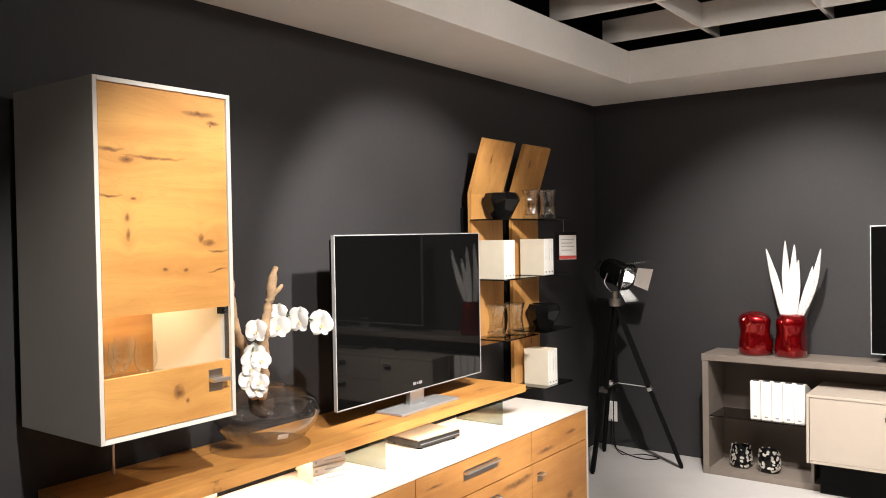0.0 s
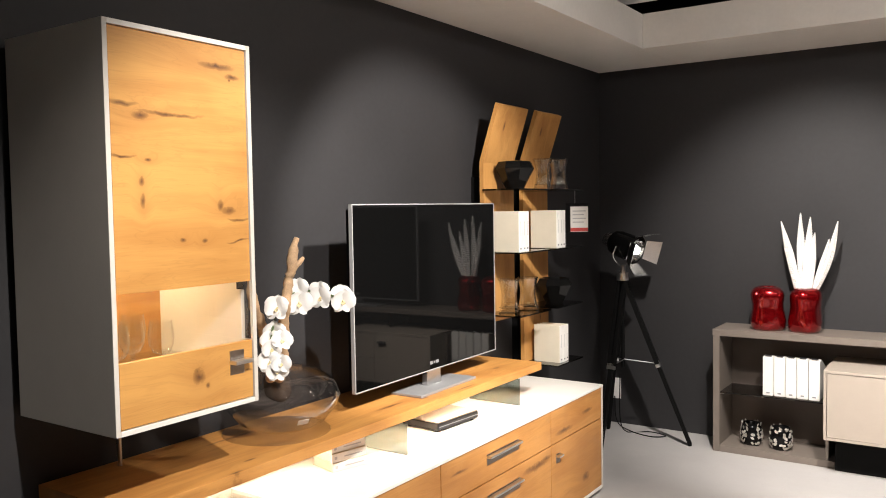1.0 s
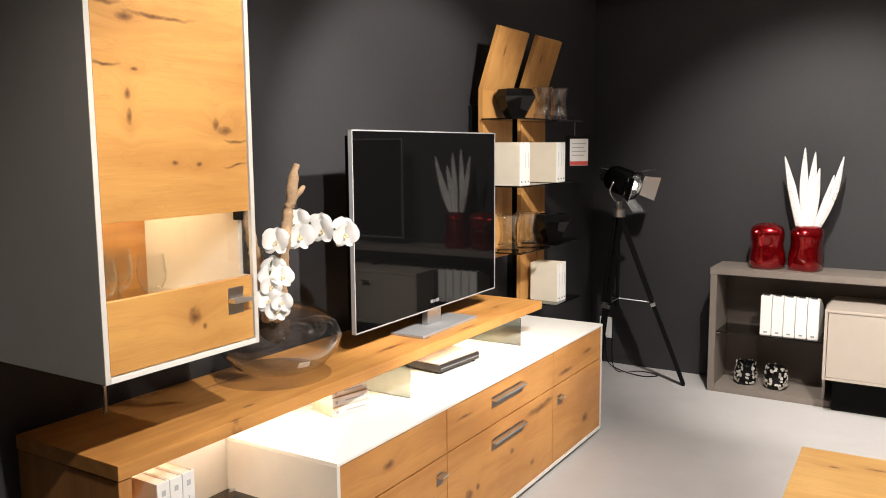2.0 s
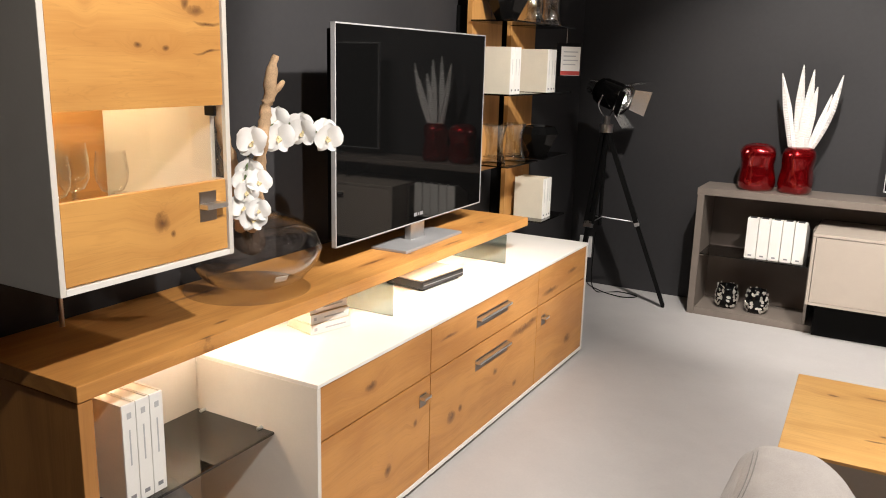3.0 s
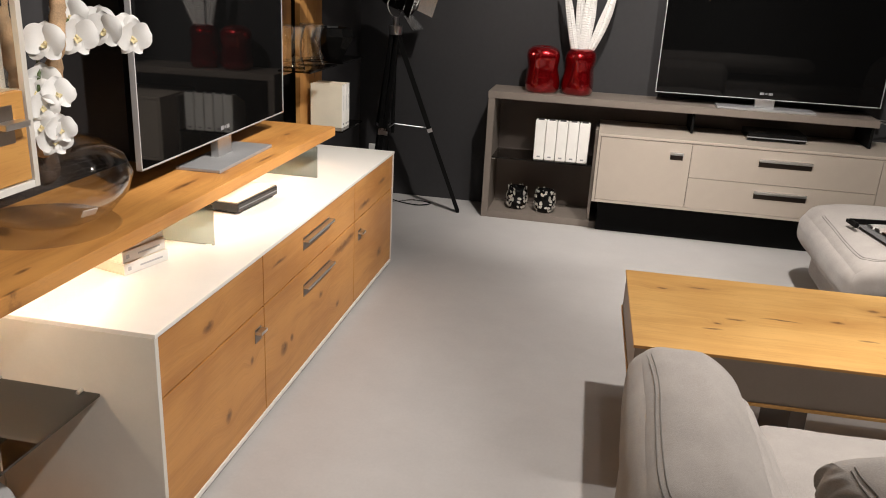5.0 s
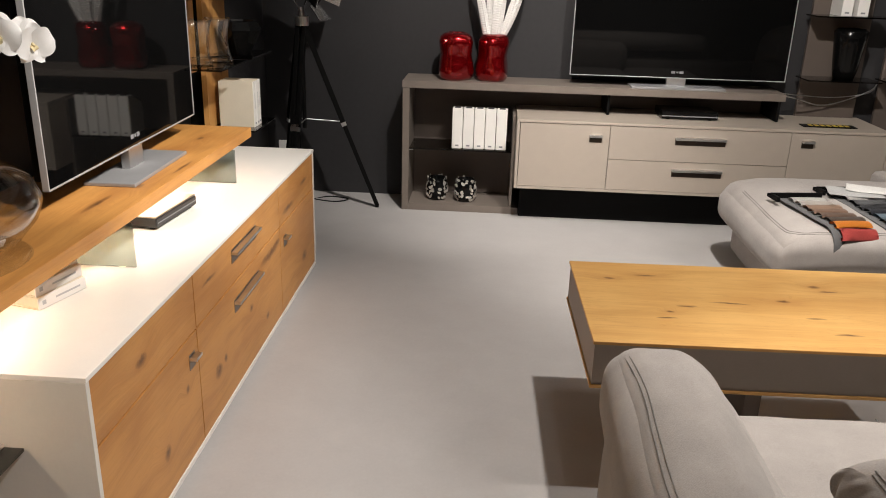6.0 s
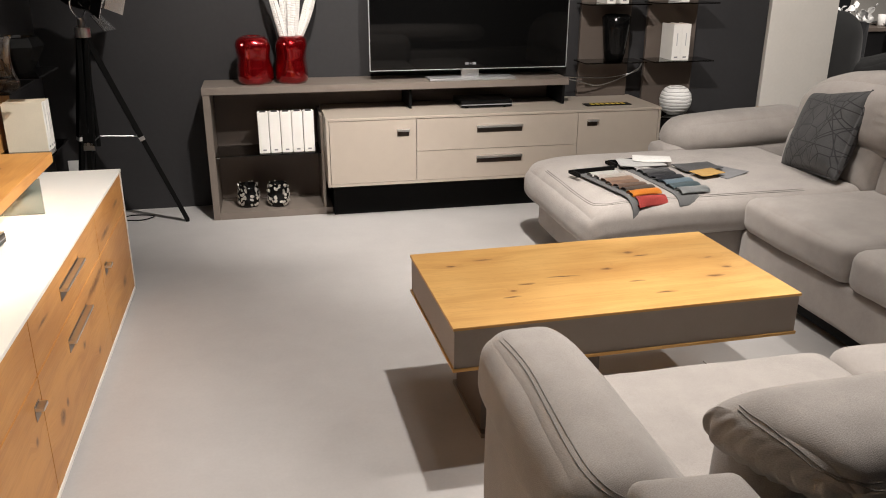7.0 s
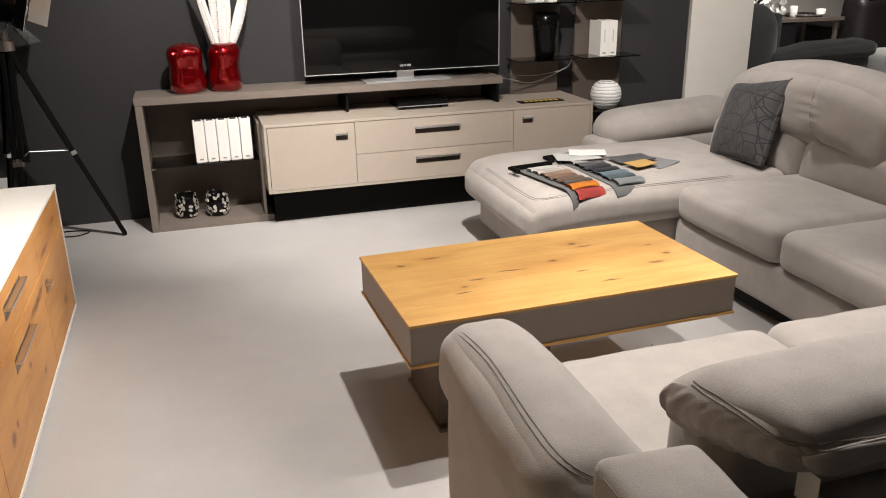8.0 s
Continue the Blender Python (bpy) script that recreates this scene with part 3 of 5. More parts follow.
def wine_glass(x, y, z):
    g = thing("wine_glass", "clear thin wine glass behind the lit cabinet window", "glass", (x, y, z), group="glasses in the display cabinet")
    part("bowl", lathe([(0.004, 0.055), (0.024, 0.064), (0.034, 0.085), (0.036, 0.11), (0.031, 0.150)], (0, 0, 0), 28), WINEGLASS, g, smooth=True, local=True)
    part("stem", lathe([(0.0, 0.0), (0.032, 0.001), (0.030, 0.003), (0.006, 0.007), (0.0035, 0.02), (0.004, 0.056), (0.0, 0.057)], (0, 0, 0), 24), WINEGLASS, g, smooth=True, local=True)
    return g


wg = wine_glass(-2.27, 1.57, 1.127)
for p in ((-2.33, 1.66), (-2.25, 1.70), (-2.42, 1.60), (-2.50, 1.67), (-2.45, 1.75)):
    copy_thing(wg, pose(p[0], p[1], 1.127))


# ---- televisions ----
def television(loc, turn, w, h, lift, foot_w, label):
    """Flat screen with a silver rim on a low metal foot; built facing -y, its base on loc."""
    tv = thing("television", label, "television", loc, turn)
    part("rear_case", box(-w / 2 + 0.02, w / 2 - 0.02, 0.012, 0.045, lift + 0.02, lift + h - 0.02, 0.006), BLACK, tv, local=True)
    part("glass_screen", box(-w / 2 + 0.005, w / 2 - 0.005, -0.002, 0.012, lift + 0.005, lift + h - 0.005, 0.001), SCREEN, tv, "glossy black screen glass", local=True)
    rim = box(-w / 2, w / 2, -0.004, 0.014, lift + h - 0.005, lift + h, 0.001)
    join(rim, box(-w / 2, w / 2, -0.004, 0.014, lift, lift + 0.005, 0.001), box(-w / 2, -w / 2 + 0.005, -0.004, 0.014, lift, lift + h, 0.001), box(w / 2 - 0.005, w / 2, -0.004, 0.014, lift, lift + h, 0.001))
    part("rim", rim, RIM, tv, "slim silver metal rim", local=True)
    part("foot_plate", box(-foot_w / 2, foot_w / 2, -0.085, 0.075, 0.0, 0.012, 0.003), FOOTMETAL, tv, "flat brushed metal foot", local=True)
    part("neck", box(-0.055, 0.055, 0.0, 0.03, 0.012, lift + 0.03, 0.003), SILVER, tv, local=True)
    part("logo_mark", box(-0.035, -0.012, -0.0028, -0.002, lift + 0.028, lift + 0.042, 0), GREYINK, tv, local=True)
    part("logo_mark", box(-0.006, 0.006, -0.0028, -0.002, lift + 0.030, lift + 0.040, 0), GREYINK, tv, local=True)
    part("logo_mark", box(0.012, 0.035, -0.0028, -0.002, lift + 0.028, lift + 0.042, 0), GREYINK, tv, local=True)
    return tv


television((-2.395, 3.255, PZ1), 91.3, 1.14, 0.752, 0.077, 0.46, "black glossy silver-rimmed flat television on the oak bridge shelf")
television((-0.165, 5.58, 0.786), 0.0, 1.245, 0.765, 0.055, 0.54, "black glossy silver-rimmed flat television above the taupe sideboard")

# ---- bent oak wall shelves ----
def bent_shelf(y0, y1, seed, shelves, low_end, label):
    u = thing("bent_wall_shelf", label, "shelf", (-2.56, (y0 + y1) / 2, 0.62), group="bent oak wall shelves")
    m = oak("bent_oak", "z", "y", [(1.08 + seed * 0.02, 0.04, 0.03, 0.012), (1.40, -0.05, 0.03, 0.012), (0.84, -0.04, 0.02, 0.014), (0.3, 0.05, 0.03, 0.012)], light=(0.54, 0.275, 0.085), dark=(0.37, 0.165, 0.045), seed=seed)
    bm = bmesh.new()
    prof = [(-2.582, low_end), (-2.582, 1.83), (-2.479, 2.135), (-2.458, 2.125), (-2.558, 1.822), (-2.558, low_end)]
    a = [bm.verts.new((x, y0, z)) for x, z in prof]
    b = [bm.verts.new((x, y1, z)) for x, z in prof]
    bm.faces.new((a[0], a[1], a[4], a[5]))
    bm.faces.new((a[1], a[2], a[3], a[4]))
    bm.faces.new((b[5], b[4], b[1], b[0]))
    bm.faces.new((b[4], b[3], b[2], b[1]))
    for i in range(6):
        j = (i + 1) % 6
        bm.faces.new((a[i], b[i], b[j], a[j]))
    part("oak_back", bm, m, u, "bent knotty oak back board")
    part("wall_batten", box(WX + 0.002, -2.583, y0 + 0.05, y1 - 0.05, low_end + 0.05, 1.75), BLACK, u)
    for z in shelves:
        part("glass_shelf", box(-2.557, -2.335, y0 - 0.015, y1 + 0.015, z - 0.008, z, 0.001), TINT, u, "smoked glass shelf")
    return u


SH = (1.68, 1.345, 1.01, 0.675)
bent_shelf(3.98, 4.31, 1.0, SH[:3], 0.955, "bent knotty oak wall shelf with smoked glass shelves and vases")
bent_shelf(4.42, 4.735, 4.0, SH, 0.62, "bent knotty oak wall shelf with smoked glass shelves, books and vases")


def book(loc, turn, thick, deep, high, cover, spine):
    """A book standing with its spine towards local +x; its pages show at the top."""
    bk = thing("book", "standing hardback book with a pale cover", "book", loc, turn)
    c = box(-deep, 0, 0, 0.003, 0, high, 0.0006)
    join(c, box(-deep, 0, thick - 0.003, thick, 0, high, 0.0006))
    part("cover", c, cover, bk, local=True)
    part("spine", box(-0.002, 0.0035, 0.0, thick, 0, high, 0.0015), spine, bk, local=True)
    part("page_block", box(-deep + 0.004, -0.003, 0.003, thick - 0.003, 0.004, high - 0.004, 0), PAPER, bk, local=True)
    part("title_bar", box(0.0035, 0.004, thick * 0.45, thick * 0.55, high * 0.40, high * 0.75, 0), PALEINK, bk, local=True)
    part("title_bar", box(0.0035, 0.004, thick * 0.3, thick * 0.7, high * 0.06, high * 0.10, 0), GREYINK, bk, local=True)
    return bk


def book_row(x, y, z, n, thick, deep, high, group):
    first = None
    for i in range(n):
        m = pose(x + 0.002 * (i % 2), y + i * (thick + 0.0015), z, 0, 0, 0)
        if first is None:
            first = book((x, y, z), 0, thick, deep, high, CREAMCARD, BOOKWHITE)
            tagged(first, "cream hardback book standing on a smoked glass shelf", "book", group)
        else:
            copy_thing(first, m)


book_row(-2.365, 4.01, SH[1], 3, 0.036, 0.165, 0.215, "books on the bent shelves")
book_row(-2.365, 4.46, SH[1], 3, 0.036, 0.165, 0.215, "books on the bent shelves")
book_row(-2.365, 4.49, SH[3], 3, 0.036, 0.165, 0.215, "books on the bent shelves")


def facet_vase(loc, s=1.0):
    """A black faceted vase, wide at the shoulder."""
    v = solid("faceted_vase", lathe([(0.0, 0.0), (0.048 * s, 0.0), (0.105 * s, 0.105 * s), (0.088 * s, 0.140 * s), (0.070 * s, 0.143 * s), (0.066 * s, 0.128 * s), (0.0, 0.06 * s)], loc, 8), BLACKGLOSS, "glossy black faceted ceramic vase on a smoked glass shelf", "vase", "", loc=loc)
    return tagged(v, group="black vases")


facet_vase((-2.45, 4.13, SH[0]), 1.05)
facet_vase((-2.45, 4.60, SH[2]), 1.05)


def twisted_glass(loc, s=1.0, phase=0.0):
    """A thick clear vase, pinched and twisted at the waist."""
    bm = bmesh.new()
    seg, rows = 32, 16
    rings = []
    for side in (0, 1):
        for k in range(rows):
            j = k if side == 0 else rows - 1 - k
            t = j / (rows - 1)
            z = 0.19 * s * (t if side == 0 else max(t, 0.16))
            ring = []
            for i in range(seg):
                a = 6.283185 * i / seg
                q = 1.0 / max(abs(math.cos(a - 0.9 * t - phase)), abs(math.sin(a - 0.9 * t - phase))) * 0.82
                r = s * (0.055 * (0.78 + 0.34 * (2 * t - 1) ** 2) * (0.75 + 0.25 * q) - (0.0045 if side else 0))
                ring.append(bm.verts.new((loc[0] + r * math.cos(a), loc[1] + r * math.sin(a), loc[2] + z)))
            rings.append(ring)
    for a, b in zip(rings, rings[1:]):
        for i in range(seg):
            bm.faces.new((a[i], a[(i + 1) % seg], b[(i + 1) % seg], b[i]))
    bm.faces.new(rings[0])
    bm.faces.new(rings[-1])
    v = solid("twisted_glass_vase", bm, CUTGLASS, "clear twisted square glass vase on a smoked glass shelf", "vase", "", True, loc)
    v.visible_shadow = False
    return tagged(v, group="twisted glass vases")


twisted_glass((-2.47, 4.50, SH[0]), 0.95, 0.2)
twisted_glass((-2.43, 4.63, SH[0]), 0.95, 0.8)
twisted_glass((-2.46, 4.07, SH[2]), 0.98, 0.5)
twisted_glass((-2.42, 4.21, SH[2]), 0.98, 1.1)

tag = thing("price_tag", "white printed price card in a clear acrylic holder", "price tag", (-2.345, 4.715, 1.425), -52)
part("holder", box(0.0, 0.003, -0.075, 0.06, 0.0, 0.175, 0.001), ACRYLIC, tag, "clear acrylic holder", local=True)
part("card", box(0.0032, 0.0044, -0.048, 0.058, 0.005, 0.155, 0), BOOKWHITE, tag, "white printed card", local=True)
part("red_band", box(0.0044, 0.0050, -0.048, 0.058, 0.007, 0.028, 0), PRICERED, tag, local=True)
for i in range(4):
    part("text_bar", box(0.0044, 0.0048, -0.035, 0.045 - 0.012 * (i % 2), 0.125 - 0.022 * i, 0.131 - 0.022 * i, 0), PALEINK, tag, local=True)
part("hook", rod((0.0015, -0.02, 0.175), (0.0015, -0.02, SH[0] - 0.008 - 1.425), 0.0012, seg=6), SILVER, tag, local=True)

# ---- things on and under the bridge shelf ----
player = thing("media_player", "slim silver and black media player on the white cabinet top", "player", (-2.39, 3.295, LT), -5.0)
part("case", box(-0.105, 0.105, -0.147, 0.147, 0.008, 0.040, 0.005), plain("dark_player_case", (0.016, 0.014, 0.013), 0.4), player, local=True)
part("top_cover", box(-0.103, 0.103, -0.145, 0.145, 0.040, 0.045, 0.002), plain("champagne_metal_lacquer", (0.36, 0.31, 0.25), 0.32, metal=0.8), player, "brushed metal top cover", local=True)
part("front_trim", box(0.1055, 0.1065, -0.140, 0.140, 0.022, 0.026, 0), GREYINK, player, local=True)
for x in (-0.08, 0.08):
    for y in (-0.12, 0.12):
        part("rubber_foot", rod((x, y, 0.0), (x, y, 0.009), 0.013), BLACK, player, local=True)

for i in range(3):
    lb = thing("lying_book", "thick cream hardback book in a stack lying on the white cabinet", "book", (-2.318 - 0.008 * i, 2.575 + 0.004 * i, LT + 0.001 + 0.0335 * i), -15.0 + 2.0 * i, "stacked books")
    c = box(-0.135, 0.0, -0.082, 0.082, 0, 0.0028, 0.0006)
    join(c, box(-0.135, 0.0, -0.082, 0.082, 0.0302, 0.033, 0.0006))
    part("cover", c, CREAMCARD, lb, local=True)
    part("spine", box(-0.001, 0.004, -0.082, 0.082, 0, 0.033, 0.0018), BOOKWHITE, lb, smooth=True, local=True)
    part("page_block", box(-0.131, -0.0015, -0.078, 0.078, 0.0028, 0.0302, 0), PAPER, lb, local=True)
    part("title_bar", box(0.0036, 0.0044, -0.025, 0.060, 0.014, 0.019, 0), PALEINK, lb, local=True)
    part("title_bar", box(0.0036, 0.0044, -0.070, -0.058, 0.011, 0.022, 0), PALEINK, lb, local=True)

for i in range(3):
    ub = book((-2.245, 1.675 + 0.041 * i, 0.421), 0, 0.039, 0.19, 0.262, CREAMCARD, BOOKWHITE)
    tagged(ub, "thick white book standing upright on a smoked glass shelf", "book", "upright books in the open bay")
    part("emblem_bar", box(0.0035, 0.0042, 0.014, 0.026, 0.225, 0.240, 0), PALEINK, ub, local=True)

jug = thing("grey_vase", "matt light grey rounded vase on the oak base board", "vase", (-2.36, 1.86, 0.055))
part("body", lathe([(0.0, 0.0), (0.075, 0.0), (0.115, 0.06), (0.125, 0.14), (0.10, 0.23), (0.06, 0.29), (0.055, 0.30), (0.05, 0.29), (0.0, 0.25)], (0, 0, 0), 40), plain("grey_stoneware", (0.36, 0.36, 0.36), 0.6, bump=0.2), jug, smooth=True, local=True)

# ---- orchid in a glass bowl ----
VX, VY = -2.445, 2.355
bowl = thing("glass_bowl", "wide clear glass bowl vase on the oak bridge shelf", "vase", (VX, VY, PZ1))
prof = [(0.0, 0.018), (0.10, 0.020), (0.155, 0.045), (0.197, 0.095), (0.210, 0.135), (0.190, 0.185), (0.138, 0.222), (0.085, 0.236), (0.078, 0.240)]
part("bowl_body", lathe(prof + [(r - 0.004, z - 0.002) for r, z in reversed(prof) if r > 0.05] + [(0.0, 0.023)], (0, 0, 0), 72), BLOWNGLASS, bowl, smooth=True, local=True)
part("round_foot", lathe([(0.0, 0.002), (0.185, 0.002), (0.197, 0.006), (0.19, 0.010), (0.10, 0.013), (0.05, 0.018), (0.0, 0.019)], (-0.018, -0.015, 0), 72), THINGLASS, bowl, smooth=True, local=True)
part("rim", tube([(0.08 * math.cos(a * 0.2618), 0.08 * math.sin(a * 0.2618), 0.240) for a in range(24)], 0.003, 8, True), GLASS, bowl, smooth=True, local=True)
for glass_part in bowl.children:
    glass_part.visible_shadow = False
stick = part("paper_label", box(0.0, 0.002, -0.02, 0.02, 0.0, 0.022, 0), BOOKWHITE, bowl, "small white price sticker", local=True)
stick.matrix_basis = pose(0.150, -0.055, 0.062, 0, 35, -20)
plantpot = soft(VX - 0.04, VX + 0.045, VY - 0.07, VY + 0.02, 0.905, 1.00, 0.03, 0.0, 10, 0.022)

orchid = thing("orchid", "white artificial orchid with bleached driftwood branches in the glass bowl", "plant", (VX, VY, 0.80))
part("moss_clump", plantpot, SOIL, orchid, "dark moss clump in the bowl neck", smooth=True)


def branch(pts, radii):
    s = spline(pts, 8)
    n = len(s)
    rr = [float(np.interp(i / (n - 1) * (len(radii) - 1), range(len(radii)), radii)) * 1.12 * (1 + 0.32 * noise.noise(Vector(p) * 46)) for i, p in enumerate(s)]
    return tube([Vector(p) + 0.009 * noise.noise_vector(Vector(p) * 24) for p in s], rr, 10)


part("driftwood", branch([(VX + 0.05, 2.29, 0.99), (-2.31, 2.23, 1.12), (-2.25, 2.185, 1.26), (-2.245, 2.205, 1.36), (-2.24, 2.215, 1.43), (-2.235, 2.228, 1.492)], [0.016, 0.015, 0.016, 0.014, 0.015, 0.007]), DRIFT, orchid, "bleached driftwood branch", smooth=True)
part("driftwood", branch([(-2.242, 2.212, 1.385), (-2.235, 2.235, 1.405), (-2.23, 2.255, 1.425)], [0.010, 0.008, 0.005]), DRIFT, orchid, smooth=True)
part("driftwood", branch([(VX + 0.01, 2.29, 0.98), (-2.36, 2.20, 1.15), (-2.30, 2.10, 1.27), (-2.28, 2.065, 1.36), (-2.28, 2.06, 1.43), (-2.28, 2.055, 1.46)], [0.016, 0.018, 0.015, 0.013, 0.012, 0.005]), DRIFT, orchid, smooth=True)
STEM = plain("green_stem", (0.08, 0.12, 0.04), 0.5)
part("stem", tube(spline([(VX, VY - 0.03, 1.0), (-2.33, 2.22, 1.15), (-2.28, 2.17, 1.26), (-2.27, 2.24, 1.30), (-2.27, 2.36, 1.30), (-2.28, 2.46, 1.27)], 6), 0.004, 6), STEM, orchid, smooth=True)
part("stem", tube(spline([(VX, VY - 0.05, 1.0), (-2.30, 2.18, 1.08), (-2.27, 2.14, 1.16), (-2.27, 2.15, 1.21)], 6), 0.004, 6), STEM, orchid, smooth=True)


def petal(length, width, cup, rot):
    """One rounded, cupped petal that grows from the origin along +z, facing +x."""
    bm = bmesh.new()
    nu, nv = 10, 8
    g = []
    for i in range(nu):
        t = i / (nu - 1)
        w = width * math.sqrt(max(0.0, 1 - (2 * (0.05 + 0.945 * t) ** 0.8 - 1) ** 2)) + 0.0005
        g.append([bm.verts.new((cup * math.sin(2.2 * t) + 0.10 * w * u * u - 0.004 * math.sin(5.0 * t) * u, w * u, length * t)) for u in [2 * j / (nv - 1) - 1 for j in range(nv)]])
    for i in range(nu - 1):
        for j in range(nv - 1):
            bm.faces.new((g[i][j], g[i][j + 1], g[i + 1][j + 1], g[i + 1][j]))
    bm.transform(pose(0, 0, 0, rot, 0, 0))
    return bm


def flower(loc, turn, tilt, s):
    fl = part("flower", join(petal(0.048 * s, 0.035 * s, 0.010, 74), petal(0.048 * s, 0.035 * s, 0.010, -74), petal(0.047 * s, 0.021 * s, 0.002, 0), petal(0.048 * s, 0.020 * s, 0.004, 142), petal(0.048 * s, 0.020 * s, 0.004, -142)), PETAL, orchid, "white waxy orchid flower", smooth=True, local=True)
    m = Matrix.Translation(Vector(loc) - Vector((VX, VY, 0.80))) @ pose(0, 0, 0, 0, tilt, turn)
    fl.matrix_basis = m
    lip = join(petal(0.015 * s, 0.007 * s, 0.010, 180), rod((0.0, 0, 0), (0.009 * s, 0, -0.002), 0.004 * s, 0.002 * s, 8))
    part("flower_lip", lip, PETALCORE, fl, smooth=True, local=True)


random.seed(4)
for x, y, z in ((-2.250, 2.151, 1.264), (-2.270, 2.271, 1.311), (-2.235, 2.235, 1.273), (-2.240, 2.348, 1.280), (-2.275, 2.382, 1.291), (-2.240, 2.462, 1.256), (-2.275, 2.491, 1.268), (-2.270, 2.155, 1.184), (-2.235, 2.151, 1.158), (-2.250, 2.121, 1.133), (-2.255, 2.116, 1.091), (-2.225, 2.134, 1.086), (-2.240, 2.130, 1.062), (-2.275, 2.137, 1.160)):
    flower((x, y, z), random.uniform(-85, -20), random.uniform(-18, 18), random.uniform(0.86, 1.04) if z > 1.2 else random.uniform(0.66, 0.84))

# ---- taupe sideboard unit ----
BY = 5.47
shelfunit = thing("open_shelf_unit", "grey-brown open shelf unit with a long top board and dark back", "shelf", (-1.4, 5.63, 0.0))
part("top_board", box(-1.765, 0.44, BY - 0.003, WY - 0.002, 0.745, 0.786, 0.002), TAUPEMID, shelfunit, "long grey-brown top board")
part("side_panel", box(-1.762, -1.722, BY, WY - 0.002, 0.0, 0.744, 0.0015), TAUPEMID, shelfunit)
part("bottom_board", box(-1.721, -1.05, BY, WY - 0.002, 0.0, 0.042, 0.0015), TAUPEMID, shelfunit)
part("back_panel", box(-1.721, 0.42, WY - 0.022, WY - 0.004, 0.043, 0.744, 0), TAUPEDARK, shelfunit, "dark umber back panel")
part("inner_panel", box(-1.105, -1.088, BY + 0.02, WY - 0.024, 0.043, 0.605, 0.001), TAUPEMID, shelfunit)
part("glass_shelf", box(-1.720, -1.106, BY + 0.01, WY - 0.024, 0.378, 0.386, 0.001), TINT, shelfunit, "smoked glass shelf")
for y in (BY + 0.03, WY - 0.07):
    part("shelf_pin", rod((-1.721, y, 0.372), (-1.700, y, 0.372), 0.005, seg=10), SILVER, shelfunit)
part("divider", box(-0.562, -0.548, BY + 0.03, WY - 0.024, 0.626, 0.744, 0.001), BLACK, shelfunit, "black metal divider")
part("end_divider", box(0.405, 0.420, BY + 0.01, WY - 0.024, 0.626, 0.744, 0.001), BLACK, shelfunit, "black metal end panel")

CYF = 5.277
side = thing("sideboard", "low taupe lacquered sideboard with doors, drawers and black plinth", "sideboard", (-0.05, 5.5, 0.0))
part("top_panel", box(-1.086, 0.985, CYF - 0.002, WY - 0.03, 0.606, 0.622, 0.0015), TAUPE, side)
part("side_panel", box(-1.086, -1.070, CYF, WY - 0.03, 0.218, 0.605), TAUPE, side)
part("side_panel", box(0.969, 0.985, CYF, WY - 0.03, 0.218, 0.605), TAUPE, side)
part("bottom_panel", box(-1.069, 0.968, CYF, WY - 0.03, 0.218, 0.234), TAUPE, side)
part("inner_box", box(-1.06, 0.96, CYF + 0.03, WY - 0.04, 0.236, 0.60, 0), BLACK, side)
part("plinth", box(-1.045, 0.95, 5.44, 5.74, 0.0, 0.217, 0.001), BLACK, side, "recessed black plinth")
for nm, x0, x1, z0, z1, hx in (("door_front", -1.067, -0.5625, 0.236, 0.603, (-0.675, -0.605, 0.505, 0.548)), ("drawer_front", -0.5595, 0.4385, 0.4125, 0.603, (-0.195, 0.085, 0.508, 0.552)),
                               ("drawer_front", -0.5595, 0.4385, 0.236, 0.4095, (-0.195, 0.085, 0.325, 0.369)), ("door_front", 0.4415, 0.966, 0.236, 0.603, (0.50, 0.565, 0.520, 0.562))):
    fr = part(nm, box(x0, x1, CYF + 0.002, CYF + 0.02, z0, z1, 0.001), TAUPE, side)
    a, b, c, d = hx
    hp = part("handle", box(a, b, CYF + 0.0005, CYF + 0.006, c, d, 0.0006), plain("handle_recess", (0.06, 0.045, 0.035), 0.4, metal=0.6), fr, "dark recessed handle with metal lip")
    part("handle_lip", box(a, b, CYF - 0.024, CYF + 0.001, d - 0.012, d, 0.0015), SILVER, hp)

dvd = thing("disc_player", "slim black disc player under the sideboard's top board", "player", (-0.09, 5.55, 0.622))
part("case", box(-0.25, 0.07, 5.45, 5.68, 0.628, 0.668, 0.003), BLACKGLOSS, dvd)
part("front_trim", box(-0.25, 0.07, 5.447, 5.4495, 0.640, 0.646, 0), GREYINK, dvd)
for x in (-0.21, 0.03):
    part("rubber_foot", rod((x, 5.48, 0.622), (x, 5.48, 0.629), 0.012), BLACK, dvd)
    part("rubber_foot", rod((x, 5.64, 0.622), (x, 5.64, 0.629), 0.012), BLACK, dvd)

card = thing("number_plate_sign", "small black plate with yellow marks lying on the taupe sideboard", "sign", (0.69, 5.42, 0.6225))
part("plate", box(0.53, 0.83, 5.375, 5.455, 0.6225, 0.628, 0.002), BLACK, card)
YEL = plain("yellow_print", (0.75, 0.55, 0.06), 0.5)
for i in range(7):
    part("mark_bar", box(0.57 + 0.034 * i, 0.592 + 0.034 * i, 5.395, 5.437, 0.628, 0.6288, 0), YEL, card)


